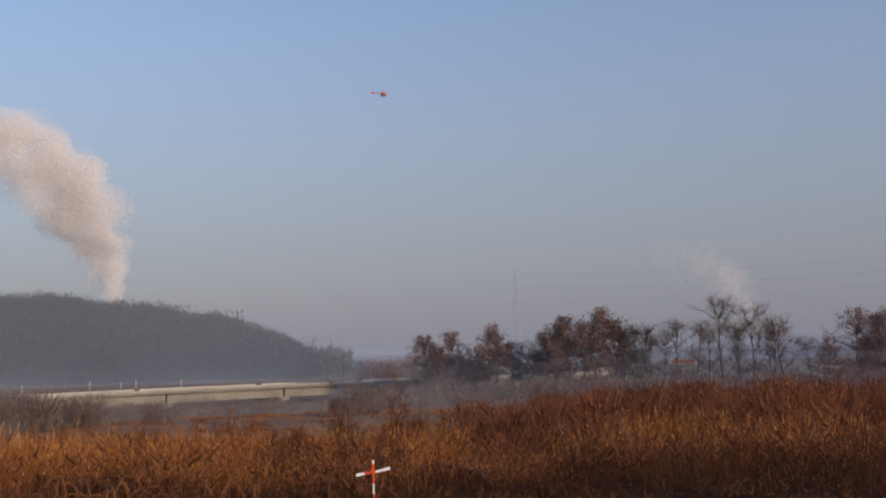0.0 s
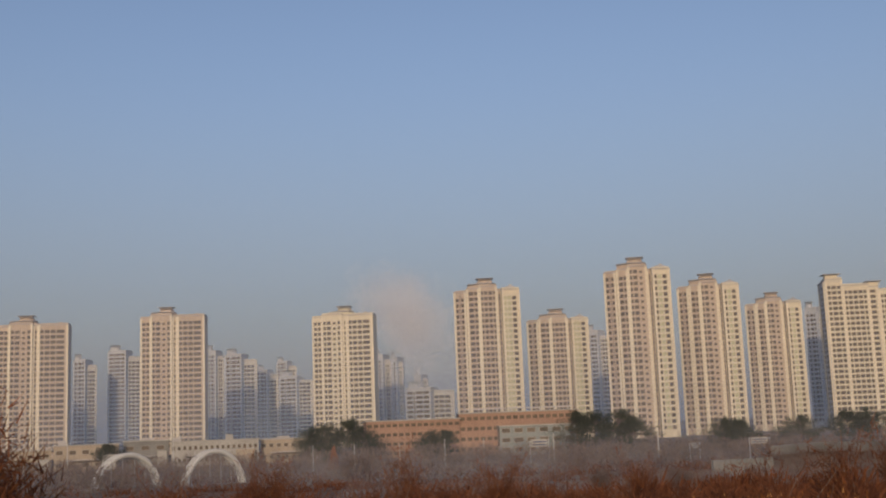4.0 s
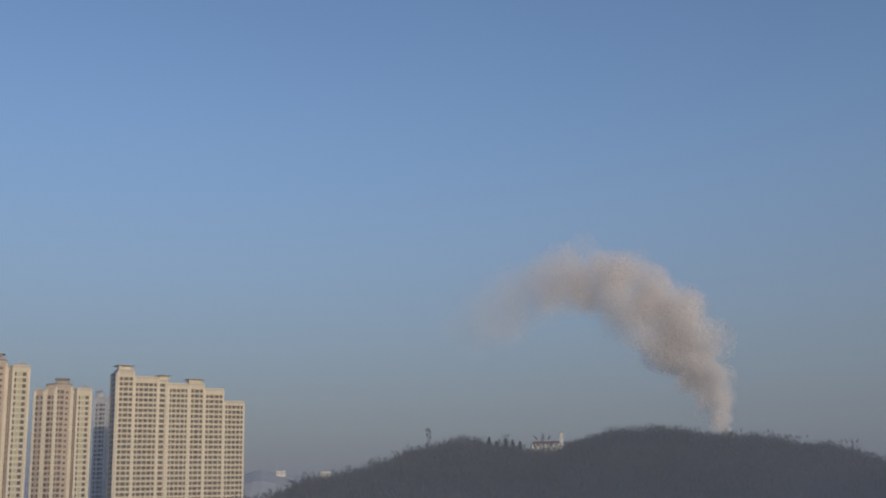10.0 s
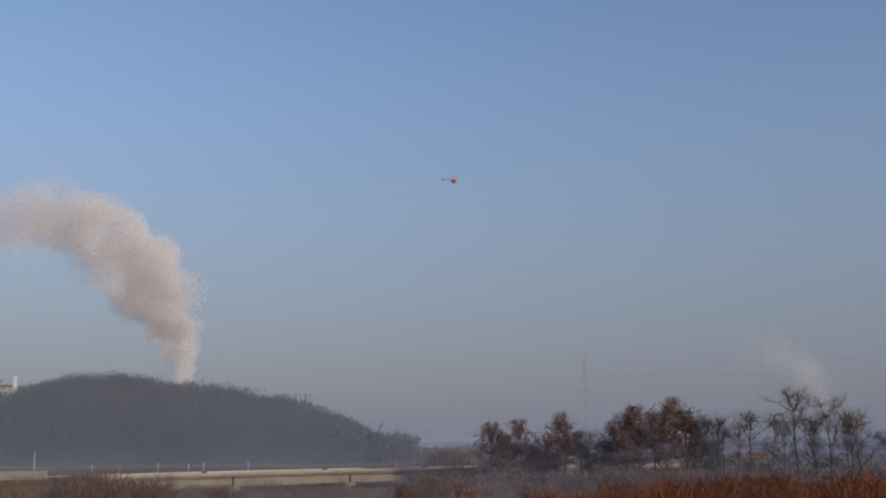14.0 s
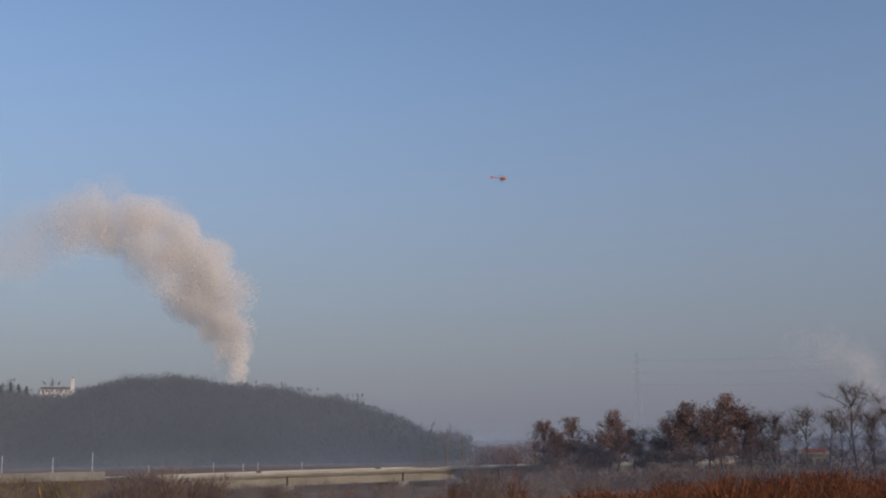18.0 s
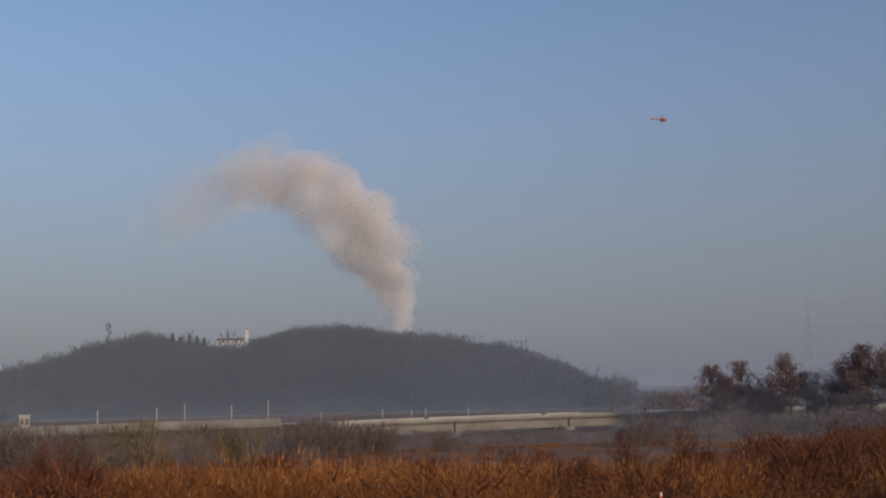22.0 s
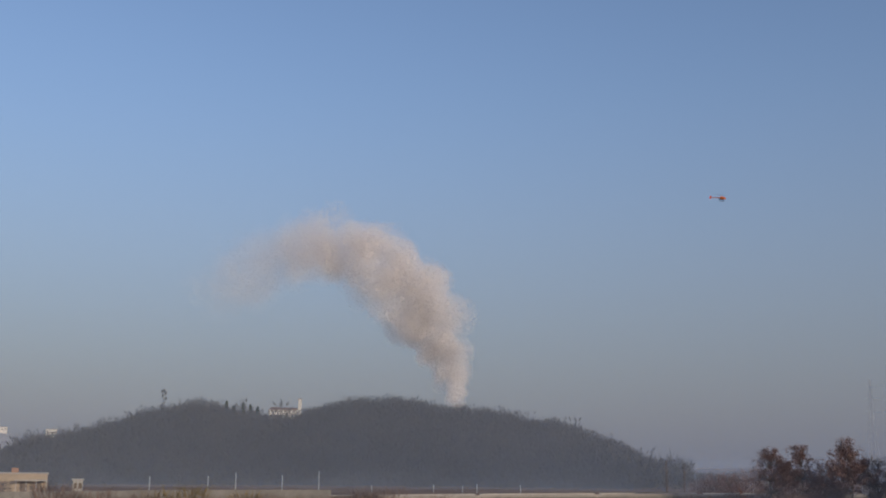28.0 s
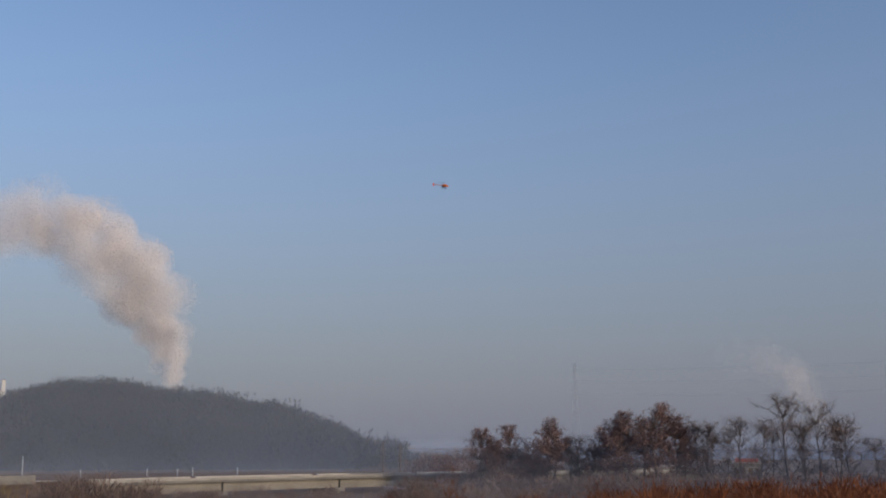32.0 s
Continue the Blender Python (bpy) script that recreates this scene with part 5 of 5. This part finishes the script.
for az, el, d in ((-69.9, -0.6, 260), (-64.3, -0.55, 260), (-62.3, -0.6, 260), (-60.1, -0.65, 260), (-57.9, -0.5, 260), (-56.0, -0.55, 260), (-52.6, -0.4, 260), (-47.6, -0.6, 260), (-75.7, 0.0, 260), (-70.9, 0.05, 260)):
    pole("street_lamp", az, d, el, 0.12, "pale street lamp before the civic building", 1.2 if el > -0.3 else 0.0)


def road_sign(az, d, w, h, z, label):
    t = thing("road_sign", at(az, d), -az, label, "road sign")
    for x in (-w / 2 - 0.3, w / 2 + 0.3):
        part("post", Solid().tube([(x, 0.1, -0.2), (x, 0.1, z + h)], [0.08, 0.08], 6), M_STEEL, t)
    part("board", Solid().box(-w / 2, -0.05, z, w / 2, 0.05, z + h), M_CONCL, t)
    for k in range(2):
        part("text_bar", Solid().box(-w * 0.42, -0.07, z + h * (0.2 + 0.38 * k), w * 0.42, -0.05, z + h * (0.36 + 0.38 * k)), M_BLUE, t)


road_sign(-53.3, 250, 3.3, 1.6, 3.4, "white road sign with blue text bars on two posts")
road_sign(-42.9, 200, 2.6, 1.0, 3.6, "white notice board on two posts by the road")
road_sign(-45.9, 200, 1.0, 0.9, 3.2, "small white notice board on two posts by the road")


def ground_on_hill(az, r):
    return float(hill_z(np.array(az), np.array(r)))


def mast():
    z = ground_on_hill(-24.45, 905)
    t = thing("radio_mast", at(-24.45, 880, z), 24, "dark lattice radio mast on the hilltop", "mast")
    h = height(3.36, 880) - z
    for x, y in ((-0.7, -0.7), (0.7, -0.7), (0.7, 0.7), (-0.7, 0.7)):
        part("leg", Solid().tube([(x * 1.6, y * 1.6, -1), (x * 0.5, y * 0.5, h)], [0.22, 0.16], 5), M_BLACK, t)
    for k in range(6):
        part("brace", Solid().box(-1.2 + 0.1 * k, -0.3, h * (0.2 + k * 0.14), 1.2 - 0.1 * k, 0.3, h * (0.2 + k * 0.14) + 0.25), M_BLACK, t)
    for x, zz in ((-1.6, 0.97), (1.2, 0.9), (-1.3, 0.8), (1.5, 0.7), (0.2, 0.98)):
        part("antenna", Solid().box(x - 0.4, -0.5, h * zz - 2.2, x + 0.5, 0.1, h * zz), M_BLACK, t)


mast()


def chapel():
    d = 880
    z = height(2.35, d)
    t = thing("chapel", at(-18.7, d, z), 18.7, "white hilltop chapel with a square bell tower", "chapel")
    w = deg_width(-19.5, -17.9, d)
    part("wall", Solid().box(-w / 2 + 1, 0, -9, w / 2 - 2, 9, 2.0), M_CHAPEL, t)
    roof = Solid()
    roof.v = [(-w / 2, -0.8, 1.9), (w / 2 - 2, -0.8, 1.9), (w / 2 - 2, 9.8, 1.9), (-w / 2, 9.8, 1.9), (-w / 2 + 2.5, 4.5, 3.9), (w / 2 - 3.5, 4.5, 3.9)]
    roof.f = [(0, 1, 5, 4), (1, 2, 5), (2, 3, 4, 5), (3, 0, 4), (3, 2, 1, 0)]
    part("roof", roof, M_TILE, t)
    part("tower", Solid().box(w / 2 - 2.3, 1, -4, w / 2 + 0.1, 3.4, height(3.0, d) - z), M_CHAPEL, t)
    part("tower_cap", Solid().box(w / 2 - 2.5, 0.8, height(3.0, d) - z, w / 2 + 0.3, 3.6, height(3.0, d) - z + 0.4), M_TILE, t)
    for k in range(6):
        x = -w / 2 + 2.5 + k * 3.2
        part("window", Solid().box(x, -0.1, 0.2, x + 1.3, 0.1, 1.5), M_GLASS, t)


chapel()

for i, az in enumerate((-21.5, -21.15, -20.7, -20.35, -20.0)):
    d = 872
    h = (6.8, 5.4, 8.2, 7.0, 6.0)[i]
    rng = np.random.default_rng(700 + i)
    z = ground_on_hill(az, d)
    t = thing("cypress", at(az, d, z), 0, "slim dark cypress beside the hilltop chapel", "tree", "cypresses on the hill")
    part("trunk", Solid().tube([(0, 0, -0.5), (0, 0, h * 0.9)], [0.18, 0.05], 6), M_BARK, t)
    n = 420
    u, a = rng.random(n), rng.uniform(0, 2 * np.pi, n)
    rr = 1.15 * np.sin(np.pi * np.clip(u * 0.9 + 0.08, 0, 1)) ** 0.7 * np.sqrt(rng.random(n))
    tips = [(Vector((float(q * math.cos(w)), float(q * math.sin(w)), float(v * h + 5))), Vector((0, 0, 1)), 1.0) for q, w, v in zip(rr, a, u)]
    vv, ff = spray(rng, tips, 3, 0.9, 0.16, 0.1)
    ob = new("foliage", fast_mesh("foliage", vv, ff, M_PINE))
    ob.parent = t


def villa(az, d, el, w, label):
    z = height(el, d)
    t = thing("hill_house", at(az, d, z), -az, label, "house")
    part("wall", Solid().box(-w / 2, 0, -5, w / 2, 8, 1.2), M_CHAPEL, t)
    part("roof", Solid().box(-w / 2 - 0.4, -0.4, 1.2, w / 2 + 0.4, 8.4, 1.6), M_CONCL, t)
    for k in range(3):
        part("window", Solid().box(-w / 2 + 1 + k * w / 3, -0.08, -1.4, -w / 2 + 1 + k * w / 3 + w * 0.18, 0.06, -0.4), M_GLASS, t)


villa(-29.45, 890, 1.28, 7.5, "white house on the hill's flank")
villa(-31.6, 1288, 1.36, 10, "white house behind the hill's flank")

# ---- things half hidden behind the trees ----
low_building("farm_building", 12.0, 14.2, 240, -1.05, M_CONCL, "low white farm building behind the trees", 0, 8, 1, 4)
hall = low_building("roadside_hall", 16.5, 17.8, 240, -0.85, M_CONC, "low roadside hall under a red sign board", 0, 8, 1, 4)
part("sign_board", Solid().box(-2.2, -0.5, height(-0.78, 240), 2.2, -0.3, height(-0.6, 240)), M_FADED, hall, "red sign board")

# ---- power pylon far behind the trees ----


def pylon():
    d = 1000
    t = thing("power_pylon", at(9.15, d), -9.15 + 20, "pale lattice power pylon in haze", "pylon")
    h = height(4.05, d)
    for sx in (-1, 1):
        for sy in (-1, 1):
            part("leg", Solid().tube([(4 * sx, 4 * sy, -1), (1.1 * sx, 1.1 * sy, h * 0.7), (0.4 * sx, 0.4 * sy, h)], [0.14, 0.12, 0.08], 4), M_PYLON, t)
    for k in range(9):
        w0, w1 = 4 - 3.4 * k / 9, 4 - 3.4 * (k + 1) / 9
        z0, z1 = h * k / 9, h * (k + 1) / 9
        for sy in (-1, 1):
            part("brace", Solid().tube([(-w0, w0 * sy, z0), (w1, w1 * sy, z1)], [0.06, 0.06], 3), M_PYLON, t)
            part("brace", Solid().tube([(w0, w0 * sy, z0), (-w1, w1 * sy, z1)], [0.06, 0.06], 3), M_PYLON, t)
    for z, w in ((0.66, 5.5), (0.79, 6.0), (0.92, 4.5)):
        part("crossarm", Solid().tube([(-w, 0, h * z), (0, 0, h * z + 1.6), (w, 0, h * z)], [0.08, 0.2, 0.08], 4), M_PYLON, t)


pylon()


def power_line():
    """Sagging wires from the pylon's arms to the next pylon beyond the trees."""
    a, b = at(9.15, 1000), at(36, 900)
    t = thing("power_line", a, 0, "thin grey power wires strung in haze", "power line")
    h = height(4.05, 1000)
    for z in (0.66, 0.79, 0.92):
        for w in (-5.0, 5.0):
            pts = []
            for k in range(17):
                q = k / 16
                p = a.lerp(b, q) - a
                pts.append((p.x, p.y + w, h * z - 26 * q * (1 - q) + 5 * q))
            part("wire", Solid().tube(pts, [0.07] * 17, 3), M_PYLON, t)


power_line()

# ---- wind marker on a striped stake ----


def wind_marker():
    d = 12.5
    g = at(1.95, d)
    g.z = float(ground_z(g.x, g.y))
    t = thing("wind_marker", g, 0, "red and white wind marker with vanes on a striped stake", "wind marker")
    top = height(-5.25, d) - g.z
    for k in range(5):
        z0, z1 = top * k / 5 - (0.1 if k == 0 else 0), top * (k + 1) / 5
        part("stake", Solid().tube([(0, 0, z0), (0, 0, z1)], [0.011, 0.011], 10), M_RED if k % 2 else M_WHITE, t)
    hub = top - 0.1
    part("hub", Solid().tube([(0, -0.05, hub), (0, 0.03, hub)], [0.022, 0.022], 12), M_RED, t)

    def vane(x0, x1, z0, z1, w0, w1, material):
        s = Solid()
        for y in (-0.05, -0.038):
            s.v += [(x0, y, z0 - w0), (x0, y + 0.01, z0 + w0), (x1, y + 0.02, z1 + w1), (x1, y - 0.01, z1 - w1)]
        s.f = [(0, 1, 2, 3), (7, 6, 5, 4), (0, 4, 5, 1), (1, 5, 6, 2), (2, 6, 7, 3), (3, 7, 4, 0)]
        part("vane", s, material, t)

    vane(-0.09, -0.02, -0.012 + hub, hub - 0.002, 0.012, 0.010, M_RED)
    vane(-0.18, -0.091, -0.028 + hub, hub - 0.013, 0.016, 0.013, M_WHITE)
    vane(0.02, 0.09, hub + 0.002, hub + 0.016, 0.010, 0.012, M_WHITE)
    vane(0.091, 0.18, hub + 0.017, hub + 0.035, 0.013, 0.016, M_WHITE)
    part("top_vane", Solid().box(-0.014, -0.05, hub + 0.02, 0.014, -0.04, hub + 0.085), M_RED, t)
    part("top_tip", Solid().box(-0.011, -0.05, hub + 0.086, 0.011, -0.04, hub + 0.125), M_WHITE, t)


wind_marker()

# ---- model helicopter in the air ----


def helicopter():
    t = thing("model_helicopter", (0, 0, 0), 0, "orange model helicopter with black rotor hovering in the sky", "model helicopter")
    p = at(2.74, 96)
    p.z = height(12.78, 96)
    t.matrix_world = Matrix.Translation(p) @ pose(0, 0, 0, 4, 3, -2)

    def hull(stations, sides=14):
        s = Solid()
        for x, zc, w, h in stations:
            for k in range(sides):
                a = 2 * math.pi * k / sides
                s.v.append((x, w * math.cos(a), zc + h * math.sin(a)))
        for i in range(len(stations) - 1):
            for k in range(sides):
                a, b = i * sides + k, i * sides + (k + 1) % sides
                s.f.append((a, a + sides, b + sides, b))
        s.f.append(tuple(range(sides)))
        s.f.append(tuple(reversed(range((len(stations) - 1) * sides, len(stations) * sides))))
        return s

    part("canopy", hull([(0.42, -0.05, 0.01, 0.01), (0.38, -0.05, 0.05, 0.05), (0.28, -0.03, 0.085, 0.09), (0.14, 0.0, 0.10, 0.12), (0.0, 0.01, 0.085, 0.12), (-0.1, 0.01, 0.05, 0.08)]), M_ORANGE, t)
    part("frame", Solid().box(-0.16, -0.045, -0.16, 0.22, 0.045, -0.06), M_BLACK, t)
    part("tail_boom", Solid().tube([(-0.08, 0, 0.0), (-0.85, 0, 0.05)], [0.035, 0.025], 10), M_ORANGE, t)
    part("tail_fin", Solid().prism([(-0.80, -0.008), (-0.92, -0.008), (-0.92, 0.008), (-0.80, 0.008)], -0.08, 0.16), M_RED, t)
    part("stabilizer", Solid().box(-0.66, -0.12, 0.035, -0.58, 0.12, 0.045), M_RED, t)
    part("mast", Solid().tube([(0, 0, 0.1), (0, 0, 0.24)], [0.012, 0.012], 8), M_STEEL, t)
    part("rotor_hub", Solid().tube([(0, 0, 0.21), (0, 0, 0.25)], [0.04, 0.04], 10), M_BLACK, t)
    for sgn in (-1, 1):
        s = Solid()
        for x in (0.06, 0.2, 0.68, 0.70):
            w = 0.02 if x in (0.06, 0.70) else 0.035
            for y, z in ((-w, 0.226), (w, 0.226), (w, 0.234), (-w, 0.234)):
                s.v.append((sgn * x * 0.82 + y * 0.5, sgn * x * 0.57 + y, z))
        for i in range(3):
            for k in range(4):
                a, b = 4 * i + k, 4 * i + (k + 1) % 4
                s.f.append((a, b, b + 4, a + 4))
        s.f += [(0, 1, 2, 3), (15, 14, 13, 12)]
        part("rotor_blade", s, M_BLACK, t)
        part("tail_blade", Solid().box(-0.875, 0.03, 0.05 if sgn > 0 else -0.08, -0.845, 0.035, 0.18 if sgn > 0 else 0.05), M_WHITE, t)
        part("skid", Solid().tube([(-0.2, 0.13 * sgn, -0.26), (0.2, 0.13 * sgn, -0.27), (0.27, 0.13 * sgn, -0.24)], [0.009] * 3, 8), M_BLACK, t)
        for x in (-0.1, 0.13):
            part("strut", Solid().tube([(x, 0.04 * sgn, -0.15), (x, 0.13 * sgn, -0.26)], [0.008, 0.008], 6), M_BLACK, t)


helicopter()
